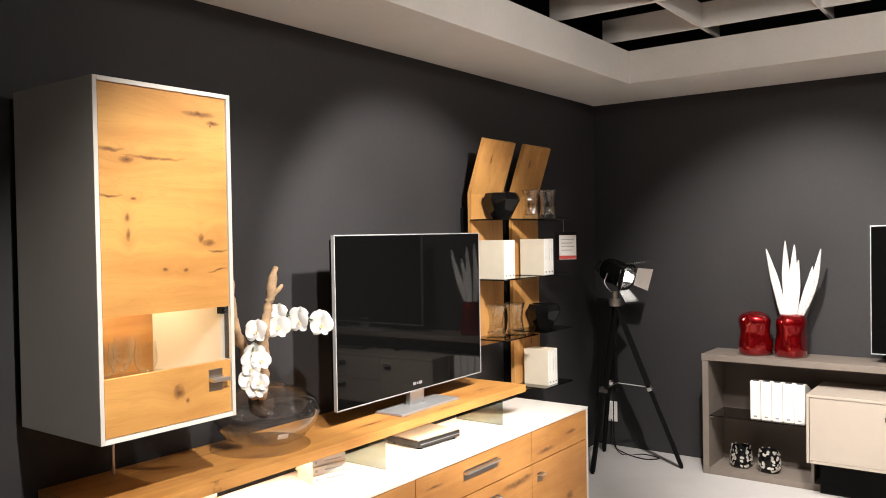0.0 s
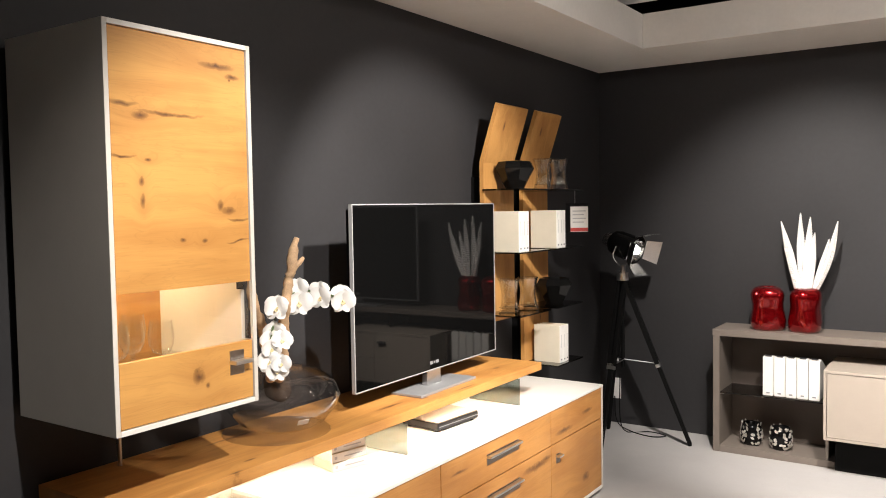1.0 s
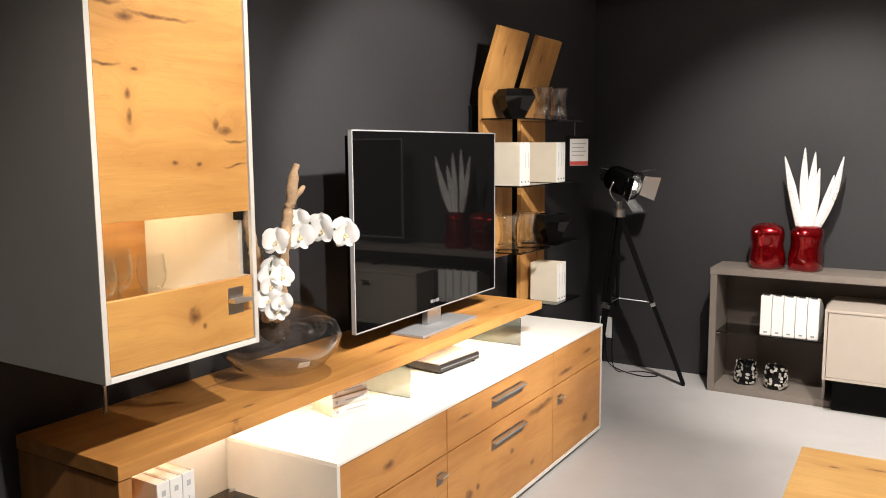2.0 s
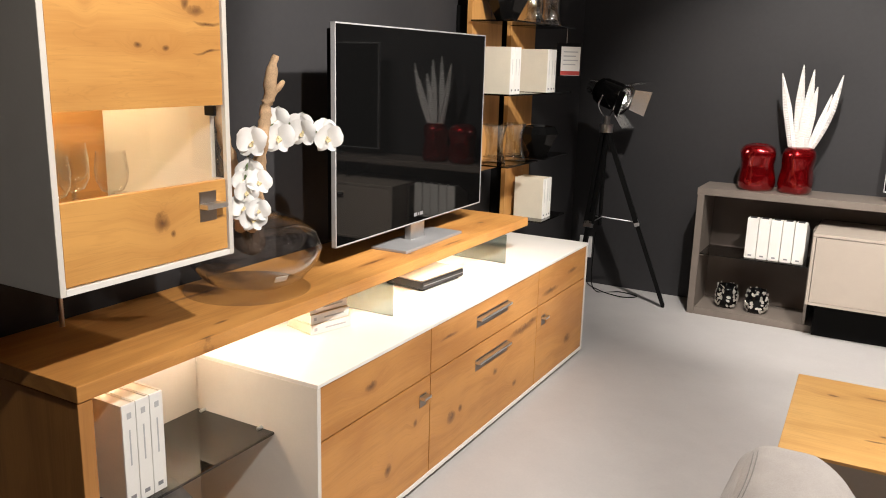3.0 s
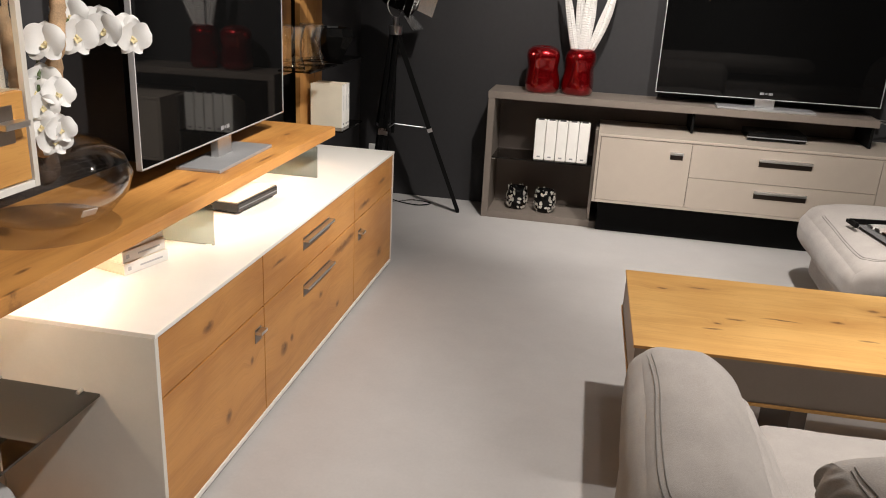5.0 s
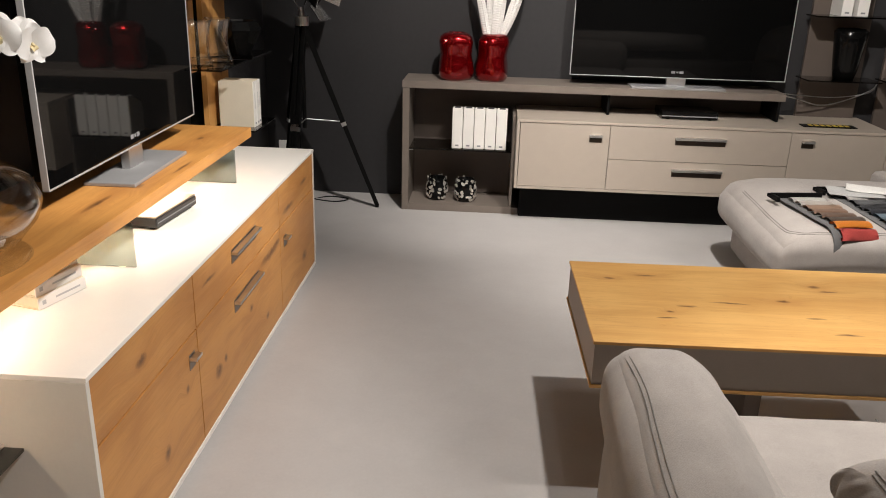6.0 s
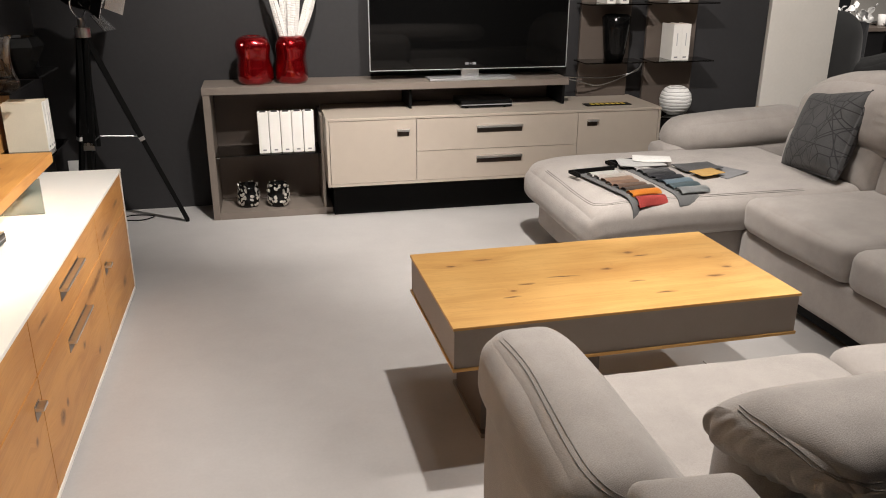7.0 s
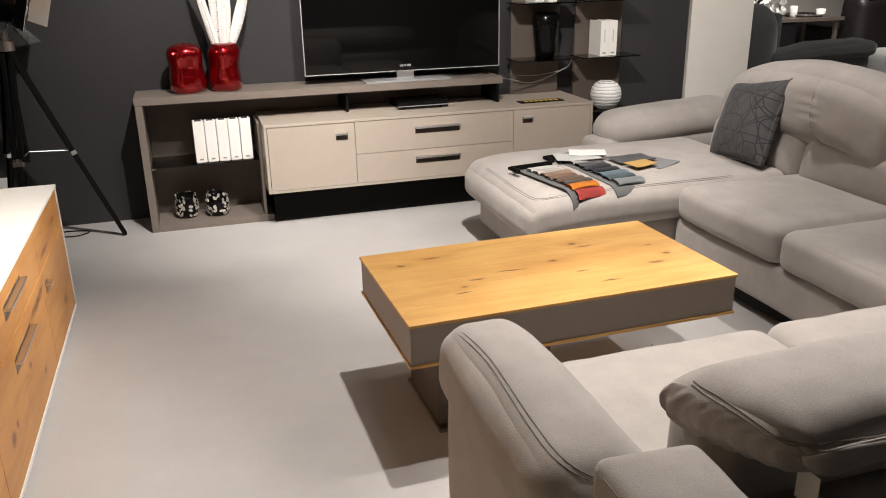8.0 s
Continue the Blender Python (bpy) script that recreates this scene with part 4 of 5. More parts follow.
def binder(loc):
    b = thing("magazine_file", "white cardboard magazine file on the smoked glass shelf", "file", loc, group="white magazine files")
    w, d, h = 0.062, 0.22, 0.245
    prof = [(0, 0), (0, h), (0.06, h), (d, h * 0.72), (d, 0)]
    bm = bmesh.new()
    lo = [bm.verts.new((-w / 2, y, z)) for y, z in prof]
    hi = [bm.verts.new((w / 2, y, z)) for y, z in prof]
    bm.faces.new(lo)
    bm.faces.new(hi[::-1])
    for i in range(5):
        j = (i + 1) % 5
        bm.faces.new((lo[i], hi[i], hi[j], lo[j]))
    bmesh.ops.bevel(bm, geom=bm.edges[:], offset=0.004, segments=2, affect="EDGES")
    part("case", bm, BOOKWHITE, b, local=True)
    part("index_tab", box(-0.018, 0.018, 0.004, 0.03, h, h + 0.006, 0.001), INK, b, local=True)
    part("label_bar", box(-0.010, 0.010, -0.0008, 0.0004, 0.016, 0.025, 0), GREYINK, b, local=True)
    return b


b0 = binder((-1.435, 5.50, 0.387))
for i in range(1, 5):
    copy_thing(b0, pose(-1.435 + 0.066 * i, 5.50 + 0.002 * (i % 2), 0.387, 0, 0, (0.5, -0.8, 0.6, -0.4)[i - 1]))


DISCS = plain("mirrored_glass", (0.78, 0.74, 0.68), 0.30, metal=0.7, vary=0.2, scale=60)


def mosaic_light(loc):
    """A tealight glass covered with mirror discs."""
    t = thing("tealight_holder", "round tealight holder covered in mirrored glass discs on the shelf base", "candle holder", loc, group="mirrored tealight holders")
    prof = [(0.045, 0.0), (0.062, 0.03), (0.066, 0.07), (0.060, 0.115), (0.052, 0.14)]
    part("glass_cup", lathe([(0.0, 0.0)] + prof + [(0.049, 0.138), (0.058, 0.07), (0.0, 0.012)], (0, 0, 0), 28), BLACKGLOSS, t, smooth=True, local=True)
    random.seed(9)
    bm = bmesh.new()
    for k in range(84):
        a, z = random.uniform(0, 6.283), random.uniform(0.012, 0.140)
        r = float(np.interp(z, [p[1] for p in prof], [p[0] for p in prof]))
        d = bmesh.new()
        bmesh.ops.create_circle(d, cap_ends=True, segments=9, radius=random.uniform(0.010, 0.017))
        bmesh.ops.solidify(d, geom=d.faces[:], thickness=0.001)
        d.transform(Matrix.Diagonal((1.0, 0.62, 1.0, 1.0)))
        d.transform(Matrix.Translation(((r + 0.002) * math.cos(a), (r + 0.002) * math.sin(a), z)) @ pose(0, 0, 0, 0, 90 + random.uniform(-22, 22), math.degrees(a) + random.uniform(-25, 25)) @ pose(0, 0, 0, 0, 0, random.uniform(0, 180)))
        join(bm, d)
    part("mirror_mosaic", bm, DISCS, t, "mirrored glass mosaic", local=True)
    return t


t0 = mosaic_light((-1.555, 5.60, 0.042))
copy_thing(t0, pose(-1.375, 5.58, 0.042, 0, 0, 140))


def squat_vase(loc, turn, wide, lobes, twist):
    """A red gloss vase with a soft waist and shoulder, pinched into lobes."""
    prof = [(0.0, 0.0), (0.088, 0.0), (0.103, 0.018), (0.107, 0.055), (0.102, 0.095), (0.095, 0.130), (0.094, 0.155), (0.100, 0.190), (0.102, 0.220), (0.093, 0.248), (0.074, 0.265), (0.058, 0.272), (0.050, 0.268), (0.046, 0.20), (0.0, 0.18)]
    bm = lathe([(r * wide, z) for r, z in prof], (0, 0, 0), 72)
    for v in bm.verts:
        a = math.atan2(v.co.y, v.co.x)
        k = 1 + lobes * math.cos(3 * a + twist * v.co.z) + 0.4 * lobes * math.cos(5 * a - 1.6 * twist * v.co.z)
        v.co.x, v.co.y = v.co.x * k, v.co.y * k
    ob = solid("red_vase", bm, RED, "glossy dark red glazed vase on the sideboard's top board", "vase", "", True)
    ob.matrix_basis = pose(*loc, 0, 0, turn)
    PLACE[ob] = ob.matrix_basis.copy()
    return tagged(ob, group="red vases")


squat_vase((-1.462, 5.615, 0.787), 0, 0.98, 0.040, 9.0)
tagged(squat_vase((-1.243, 5.615, 0.787), 70, 0.90, 0.065, 12.0), "glossy bright red glazed vase holding white feathers")


def feather(base, tip, lean, w, label):
    """A white ceramic feather with ribbed edges."""
    base, tip = Vector(base), Vector(tip)
    f = thing("ceramic_feather", label, "ornament", tuple(base), group="white feathers")
    n = 64
    bm = bmesh.new()
    rows = []
    axis = tip - base
    sidev = axis.cross(Vector((0.2, -1, 0))).normalized()
    front = sidev.cross(axis).normalized()
    for i in range(n):
        t = i / (n - 1)
        c = axis * t + Vector(lean) * math.sin(math.pi * t)
        ww = w * (0.55 + 0.45 * math.sin(math.pi * min(1, 0.10 + 0.85 * t))) * (0.93 + 0.10 * (i % 2)) * math.sqrt(max(0.02, 1 - max(0, t - 0.62) / 0.39))
        th = 0.0035 + 0.0035 * (i % 2)
        rows.append([bm.verts.new(c + sidev * (ww * math.cos(a)) + front * (th * math.sin(a) - 0.35 * ww * math.cos(a) ** 2)) for a in [6.283185 * k / 12 for k in range(12)]])
    for a, b in zip(rows, rows[1:]):
        for k in range(12):
            bm.faces.new((a[k], a[(k + 1) % 12], b[(k + 1) % 12], b[k]))
    bm.faces.new(rows[0])
    bm.faces.new(rows[-1])
    part("blade", bm, CERAMIC, f, local=True)
    part("quill", tube([tuple(axis * t + Vector(lean) * math.sin(math.pi * t) + front * 0.010) for t in [k / 12 for k in range(12)]], 0.004, 6), CERAMIC, f, smooth=True, local=True)


FB = (-1.243, 5.615, 0.98)
for b, t, l, w in (((-0.03, 0.0), (-1.378, 5.57, 1.47), (0.004, 0, 0), 0.020), ((-0.01, 0.02), (-1.275, 5.62, 1.52), (-0.006, 0, 0), 0.021), ((0.005, -0.02), (-1.215, 5.60, 1.495), (0.0, 0, 0), 0.022), ((0.02, 0.0), (-1.064, 5.61, 1.468), (0.022, 0, -0.01), 0.020), ((0.01, -0.02), (-1.185, 5.57, 1.40), (0.0, 0, 0), 0.022), ((-0.025, -0.02), (-1.36, 5.585, 1.38), (0.004, 0, 0), 0.018), ((0.02, 0.01), (-1.11, 5.60, 1.36), (0.012, 0, 0), 0.018)):
    feather((FB[0] + b[0], FB[1] + b[1], FB[2]), t, l, 1.22 * w, "white ribbed ceramic feather standing in a red vase")

# ---- dark tower shelves beside the sideboard ----
def tower(x0, x1, shelves):
    u = thing("dark_wall_shelf", "anthracite wall shelf with smoked glass shelves beside the television", "shelf", ((x0 + x1) / 2, 5.75, 0.50), group="dark wall shelves")
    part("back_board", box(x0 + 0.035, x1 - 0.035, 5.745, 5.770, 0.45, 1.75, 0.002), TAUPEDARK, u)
    part("wall_batten", box(x0 + 0.10, x1 - 0.10, 5.771, WY - 0.001, 0.50, 1.65), BLACK, u)
    for z in shelves:
        part("glass_shelf", box(x0, x1, 5.53, 5.744, z - 0.008, z, 0.001), TINT, u, "smoked glass shelf")
    return u


tower(0.57, 0.985, (1.22, 0.865))
tower(1.035, 1.455, (1.225, 0.865, 0.50))
book_w = book((1.172, 5.575, 0.866), -90, 0.060, 0.16, 0.225, BOOKWHITE, BOOKWHITE)
tagged(book_w, "white hardback book standing on a smoked glass shelf", "book", "white books by the wall")
copy_thing(book_w, pose(1.234, 5.577, 0.866, 0, 0, -90))
for i in range(2):
    copy_thing(book_w, pose(0.70 + 0.088 * i, 5.575, 1.221, 0, 0, -90))
copy_thing(book_w, pose(1.20, 5.575, 1.226, 0, 0, -90))
solid("tall_black_vase", lathe([(0.0, 0.0), (0.055, 0.0), (0.068, 0.05), (0.085, 0.2), (0.092, 0.27), (0.075, 0.285), (0.07, 0.27), (0.0, 0.2)], (0.80, 5.63, 0.866), 36), BLACKGLOSS, "tall glossy black vase on a smoked glass shelf", "vase", "", True, (0.80, 5.63, 0.866))
solid("round_white_vase", lathe([(0.0, 0.0), (0.045, 0.0), (0.080, 0.022), (0.102, 0.065), (0.106, 0.100), (0.098, 0.140), (0.076, 0.172), (0.050, 0.186), (0.042, 0.186), (0.04, 0.17), (0.08, 0.10), (0.0, 0.03)], (1.265, 5.635, 0.501), 48), RINGS, "round white vase with grey brushed rings", "vase", "", True, (1.265, 5.635, 0.501))
solid("cable", tube(spline([(0.43, 5.60, 0.77), (0.55, 5.62, 0.745), (0.72, 5.70, 0.70), (0.86, 5.72, 0.725), (1.02, 5.74, 0.79), (1.06, 5.76, 0.83)], 8), 0.004, 6), SILVER, "thin silver cable hanging between board and shelf", "cable", "", True)
solid("cable", tube(spline([(0.43, 5.62, 0.775), (0.62, 5.68, 0.755), (0.82, 5.73, 0.745), (1.0, 5.75, 0.77), (1.05, 5.76, 0.80)], 8), 0.003, 6), SILVER, "thin silver cable hanging between board and shelf", "cable", "", True)

# ---- tripod floor lamp ----
HUB = Vector((-2.33, 5.38, 1.115))
lamp = thing("tripod_floor_lamp", "black tripod floor lamp with chrome studio head and barn doors", "floor lamp", (-2.27, 5.38, 0.0))
FEET = ((-1.917, 5.493, 0.0), (-2.36, 5.06, 0.0), (-2.53, 5.60, 0.0))
for foot in FEET:
    d = (Vector(foot) - HUB)
    top = HUB + d * 0.02
    mid = HUB + d * 0.52
    side_v = d.cross(Vector((0, 0, 1))).normalized() * 0.017
    lg = part("leg", join(bar(top + side_v, mid + side_v, 0.024, 0.030), bar(top - side_v, mid - side_v, 0.024, 0.030), bar(mid - d * 0.06, Vector(foot) + Vector((0, 0, 0.012)), 0.026, 0.026)), BLACK, lamp, "black square wooden leg")
    part("leg_clamp", bar(mid - d * 0.015, mid + d * 0.02, 0.052, 0.03), SILVER, lg, "chrome leg clamp")
    part("rubber_foot", rod(Vector(foot), Vector(foot) + Vector((0, 0, 0.016)), 0.012), BLACK, lg)
    part("brace", rod(mid, Vector((HUB.x + 0.01, HUB.y, mid.z + 0.02)), 0.0035, seg=8), SILVER, lamp, "thin chrome brace")
part("centre_post", rod(HUB, (HUB.x, HUB.y, 0.50), 0.012), BLACK, lamp)
part("hub", join(rod(HUB - Vector((0, 0, 0.03)), HUB + Vector((0, 0, 0.02)), 0.04), rod(HUB + Vector((0, 0, 0.02)), HUB + Vector((0, 0, 0.07)), 0.018)), SILVER, lamp, "chrome hub")
AIM = Vector((0.93, -0.20, -0.30)).normalized()
HC = HUB + Vector((0.02, -0.01, 0.20))
upv = AIM.cross(Vector((0, 0, 1))).normalized()
vz = upv.cross(AIM).normalized()
part("yoke", tube(spline([HC + upv * 0.10, HC + upv * 0.105 - vz * 0.07, HUB + Vector((0, 0, 0.06)), HC - upv * 0.105 - vz * 0.07, HC - upv * 0.10], 6), 0.006, 8), CHROME, lamp, "chrome yoke", smooth=True)
TOAIM = AIM.to_track_quat("Z", "Y").to_matrix().to_4x4()


def aimed(bm):
    bm.transform(Matrix.Translation(HC) @ TOAIM)
    return bm


part("head", aimed(lathe([(0.0, -0.10), (0.05, -0.10), (0.075, -0.085), (0.085, -0.05), (0.088, 0.08), (0.096, 0.085), (0.096, 0.095), (0.082, 0.095), (0.08, 0.0), (0.05, -0.04), (0.0, -0.05)], (0, 0, 0), 40)), BLACKGLOSS, lamp, "black cylindrical lamp head", smooth=False)
part("reflector", aimed(lathe([(0.014, -0.035), (0.05, -0.015), (0.072, 0.03), (0.079, 0.09)], (0, 0, 0), 36)), CHROME, lamp, smooth=True)
part("bulb", aimed(lathe([(0.0, 0.06), (0.018, 0.055), (0.028, 0.035), (0.024, 0.01), (0.012, -0.02), (0.0, -0.02)], (0, 0, 0), 20)), BULB, lamp, "lit bulb", smooth=True)
for k in range(5):
    part("cooling_fin", aimed(lathe([(0.0, -0.108 - 0.012 * k), (0.055 - 0.003 * k, -0.108 - 0.012 * k), (0.055 - 0.003 * k, -0.104 - 0.012 * k), (0.0, -0.104 - 0.012 * k)], (0, 0, 0), 28)), CHROME, lamp)
part("back_post", aimed(rod((0, 0, -0.17), (0, 0, -0.09), 0.02)), BLACK, lamp)
for k, (ang, swing) in enumerate(((0, 28), (90, 40), (180, 32), (270, 36))):
    door_leaf = None
    for name, mat, off, label in (("barn_door", BLACK, 0.0012, "black barn door"), ("mirror_lining", LEAFMETAL, -0.0012, "polished chrome lining")):
        leaf = box(-0.062, 0.062, off - 0.001, off + 0.001, 0.0, 0.100, 0)
        for v in leaf.verts:
            if v.co.z > 0.05:
                v.co.x *= 1.25
        leaf.transform(pose(0, 0, 0, 0, 0, ang) @ Matrix.Translation((0, 0.094, 0.095)) @ pose(0, 0, 0, -swing, 0, 0))
        door_leaf = part(name, aimed(leaf), mat, door_leaf or lamp, label)
    for x in (-0.045, 0.045):
        pin = rod((x - 0.012, 0.097, 0.095), (x + 0.012, 0.097, 0.095), 0.005, seg=10)
        pin.transform(pose(0, 0, 0, 0, 0, ang))
        part("hinge", aimed(pin), CHROME, lamp)
solid("cable", tube(spline([(-2.36, 5.40, 0.45), (-2.40, 5.50, 0.12), (-2.38, 5.58, 0.006), (-2.25, 5.66, 0.006), (-2.12, 5.62, 0.006), (-2.2, 5.55, 0.006), (-2.38, 5.62, 0.006), (-2.52, 5.74, 0.03), (-2.55, 5.775, 0.20)], 8), 0.0035, 6), BLACK, "black lamp cable lying on the floor by the socket", "cable", "", True)

# ---- coffee table ----
TX0, TX1, TY0, TY1, TT = -0.940, 0.220, 2.752, 3.388, 0.478
KT = ((-0.824, 3.236, 0.018, 0.009), (-0.70, 3.275, 0.035, 0.008), (-0.305, 3.095, 0.022, 0.010), (0.03, 2.955, 0.035, 0.011), (0.115, 3.02, 0.018, 0.009), (-0.16, 3.23, 0.02, 0.012), (-0.13, 3.19, 0.03, 0.006), (-0.62, 3.03, 0.03, 0.004),
      (-0.68, 2.98, 0.012, 0.006), (-0.70, 2.93, 0.03, 0.004), (-0.2, 2.86, 0.04, 0.004), (0.1, 3.12, 0.015, 0.005), (-0.48, 3.06, 0.06, 0.003), (-0.25, 2.97, 0.03, 0.004))
table = thing("coffee_table", "knotty oak coffee table with a grey-brown box and pedestal", "table", (-0.36, 3.07, 0.0))
OAKT = oak("knotty_oak_tabletop", "x", "y", [(a + 0.36, b - 3.07, 1.15 * c, 1.2 * d) for a, b, c, d in KT], light=(0.66, 0.385, 0.130), dark=(0.52, 0.27, 0.080), seed=21.0, rough=0.38)
part("tabletop", box(TX0, TX1, TY0, TY1, TT - 0.010, TT, 0.002), OAKT, table, "knotty oiled oak top")
part("box_body", box(TX0 + 0.005, TX1 - 0.005, TY0 + 0.005, TY1 - 0.005, TT - 0.135, TT - 0.010, 0.001), plain("grey_brown_table_lacquer", (0.30, 0.255, 0.22), 0.5, vary=0.04), table, "grey-brown lacquered box")
part("base_layer", box(TX0, TX1, TY0, TY1, TT - 0.145, TT - 0.135, 0.002), OAKT, table, "thin oak layer")
for x in (-0.80, -0.44):
    ped = part("pedestal", box(x, x + 0.05, 2.92, 3.24, 0.016, TT - 0.146, 0.002), TAUPEDARK, table, "dark grey-brown pedestal panel")
    part("foot_rail", box(x - 0.006, x + 0.075, 2.89, 3.27, 0.0, 0.015, 0.002), STEELDARK, ped, "flat bronze steel foot")

table.matrix_basis = pose(-0.352, 3.078, 0.0, 0, 0, 1.3)

# ---- corner sofa ----
def seam_line(pts, r=0.003):
    return tube(spline(pts, 8), r, 6)


def on_surface(bm, pts, r):
    """A stitched seam laid on a padded block, along the points given."""
    bm.normal_update()
    skin = [(f.calc_center_median(), f.normal.copy()) for f in bm.faces]
    run = []
    for p in spline(pts, 10):
        p = Vector(p)
        for _ in range(2):
            c, n = min(skin, key=lambda q: (q[0] - p).length_squared)
            p = p - n * ((p - c).dot(n))
        run.append(p + n * (0.2 * r))
    for _ in range(4):
        run = [(a + 2 * b + c) / 4 for a, b, c in zip(run, run[1:], run[2:])]
    return tube(run, r, 6)


sofa = thing("corner_sofa", "large corner sofa in grey-beige fabric with chaise, arms and headrests", "sofa", (1.0, 3.6, 0.0))


def place(name, bm, label="", mat=None):
    return part(name, bm, mat or SOFA, sofa, label, smooth=True)


# chaise
def chaise_shape(p, s):
    return (p.x, p.y, p.z - 0.05 * max(0, -s.x) ** 6)


ch_bm = soft(-0.045, 1.40, 3.885, 4.86, 0.27, 0.462, 0.075, 0.010, 26, 0.004, chaise_shape)
edge = [(1.30, 3.93, 0.47), (0.70, 3.93, 0.47), (0.16, 3.932, 0.465), (0.04, 3.96, 0.45), (0.012, 4.06, 0.44), (0.012, 4.40, 0.44), (0.02, 4.78, 0.44)]
rows = [on_surface(ch_bm, edge, 0.0018), on_surface(ch_bm, [(x - 0.012 * (x < 0.3), y - 0.012 * (x > 0.03), z) for x, y, z in edge], 0.0018)]
ch = place("chaise_cushion", ch_bm, "broad chaise seat cushion")
for bm in rows:
    part("seam", bm, SEAM, ch)
place("chaise_base", soft(0.045, 1.55, 3.935, 4.84, 0.05, 0.30, 0.05, 0.004, 14, 0.003))
place("sofa_arm", turned(soft(0.87, 1.78, 4.84, 5.13, 0.43, 0.655, 0.11, 0.012, 16, 0.004), (1.7, 5.0, 0.55), 0, -3.5, 0), "rounded padded arm")
place("arm_base", soft(0.80, 1.75, 4.85, 5.08, 0.05, 0.47, 0.05, 0.0, 10, 0.003))
# long side
for y0, y1 in ((3.178, 3.892), (2.46, 3.172)):
    sc = place("seat_cushion", soft(0.715, 1.46, y0, y1, 0.285, 0.458, 0.055, 0.012, 16, 0.004), "seat cushion")
    part("seam", ring_seam(0.715, 1.46, y0, y1, 0.458, 0.075, 0.0022), SEAM, sc)
place("seat_base", soft(0.745, 1.60, 2.30, 3.93, 0.09, 0.29, 0.035, 0.0, 12, 0.003))
# Black slab standing in for the shade beneath the seat base.
place("shade_slab", box(0.80, 1.55, 2.35, 3.9, 0.03, 0.092, 0.002), "", BLACK)


def lean(p, s):
    return (p.x + 0.16 * (p.z + 0.2), p.y, p.z - 0.03 * abs(s.y) ** 4)


for y0, y1 in ((3.862, 4.58), (2.90, 3.856), (1.95, 2.894)):
    place("backrest", soft(1.33, 1.62, y0, y1, 0.42, 0.665, 0.06, 0.015, 16, 0.006, lean), "padded backrest")


def long_head(y0, y1, fold):
    """Tall rounded headrest, drawn in along one puckered upright seam."""
    def shape(p, s):
        yy = p.y + (y0 + y1) / 2
        yc = fold + 0.25 * p.z
        dent = math.exp(-((yy - yc) / 0.030) ** 2) * max(0, -s.x)
        ripple = 0.010 * math.sin(95 * p.z + 3 * math.sin(30 * p.z)) * math.exp(-((yy - yc) / 0.06) ** 2) * max(0, -s.x)
        return (p.x + 0.14 * p.z + 0.022 * dent + ripple * 0.35, p.y, p.z - 0.12 * abs(s.y) ** 2.6)
    bm = soft(1.372, 1.69, y0, y1, 0.618, 0.962, 0.10, 0.022, 44, 0.006, shape)
    thread = on_surface(bm, [(1.36, fold - 0.035, 0.66), (1.37, fold - 0.005, 0.76), (1.40, fold + 0.015, 0.85), (1.45, fold + 0.03, 0.92)], 0.0016)
    part("seam", thread, SEAM, place("headrest", bm, "tall padded headrest with a puckered seam"))


long_head(3.30, 4.56, 3.81)
long_head(1.95, 3.29, 2.62)
place("back_frame", soft(1.62, 1.80, 1.2, 4.86, 0.05, 0.74, 0.06, 0.0, 12, 0.003))
# near side
sn = place("seat_cushion", soft(-0.66, 0.10, 1.62, 2.485, 0.27, 0.452, 0.06, 0.012, 18, 0.004), "seat cushion")
part("seam", seam_line([(-0.28, 2.47, 0.445), (-0.29, 2.2, 0.462), (-0.30, 1.75, 0.462)], 0.002), SEAM, sn)
place("seat_cushion", soft(0.105, 0.80, 1.62, 2.49, 0.27, 0.455, 0.06, 0.012, 16, 0.004), "seat cushion")
place("seat_base", soft(-0.70, 1.7, 1.66, 2.455, 0.06, 0.28, 0.04, 0.0, 12, 0.003))


def arm_shape(p, s):
    """Leans the pad: high along the outer edge, falling to the seat."""
    k = max(0.0, s.x)
    return (p.x + 0.055 * k * (1 - s.z), p.y - 0.02 * s.z, p.z - 0.135 * k ** 1.6 - 0.035 * max(0, -s.y) ** 2)


def double_seam(bm, pts, gap, r=0.0014):
    """Two parallel stitched rows; gap is the step from one to the other."""
    return [on_surface(bm, [Vector(p) + Vector(gap) * k for p in pts], r) for k in (0, 1)]


pad_bm = soft(-0.965, -0.675, 1.72, 2.365, 0.47, 0.688, 0.075, 0.012, 30, 0.005, arm_shape)
rows = double_seam(pad_bm, [(-0.945, 2.352, 0.60), (-0.936, 2.335, 0.66), (-0.925, 2.13, 0.69), (-0.926, 1.95, 0.68), (-0.922, 1.80, 0.66), (-0.905, 1.742, 0.65), (-0.858, 1.712, 0.63), (-0.79, 1.708, 0.60)], (0.009, 0.002, 0.004))
pad = place("sofa_arm", pad_bm, "sloping padded arm with a double seam")
for bm in rows:
    part("seam", bm, SEAM, pad)
place("arm_base", soft(-0.952, -0.68, 1.60, 2.335, 0.05, 0.60, 0.06, 0.006, 14, 0.004))
corner_bm = soft(-0.89, -0.68, 1.475, 1.69, 0.05, 0.700, 0.030, 0.006, 24, 0.004, lambda p, s: (p.x, p.y, p.z + 0.006 * max(0, s.z) * s.y - 0.006 * max(0, s.z) * s.x))
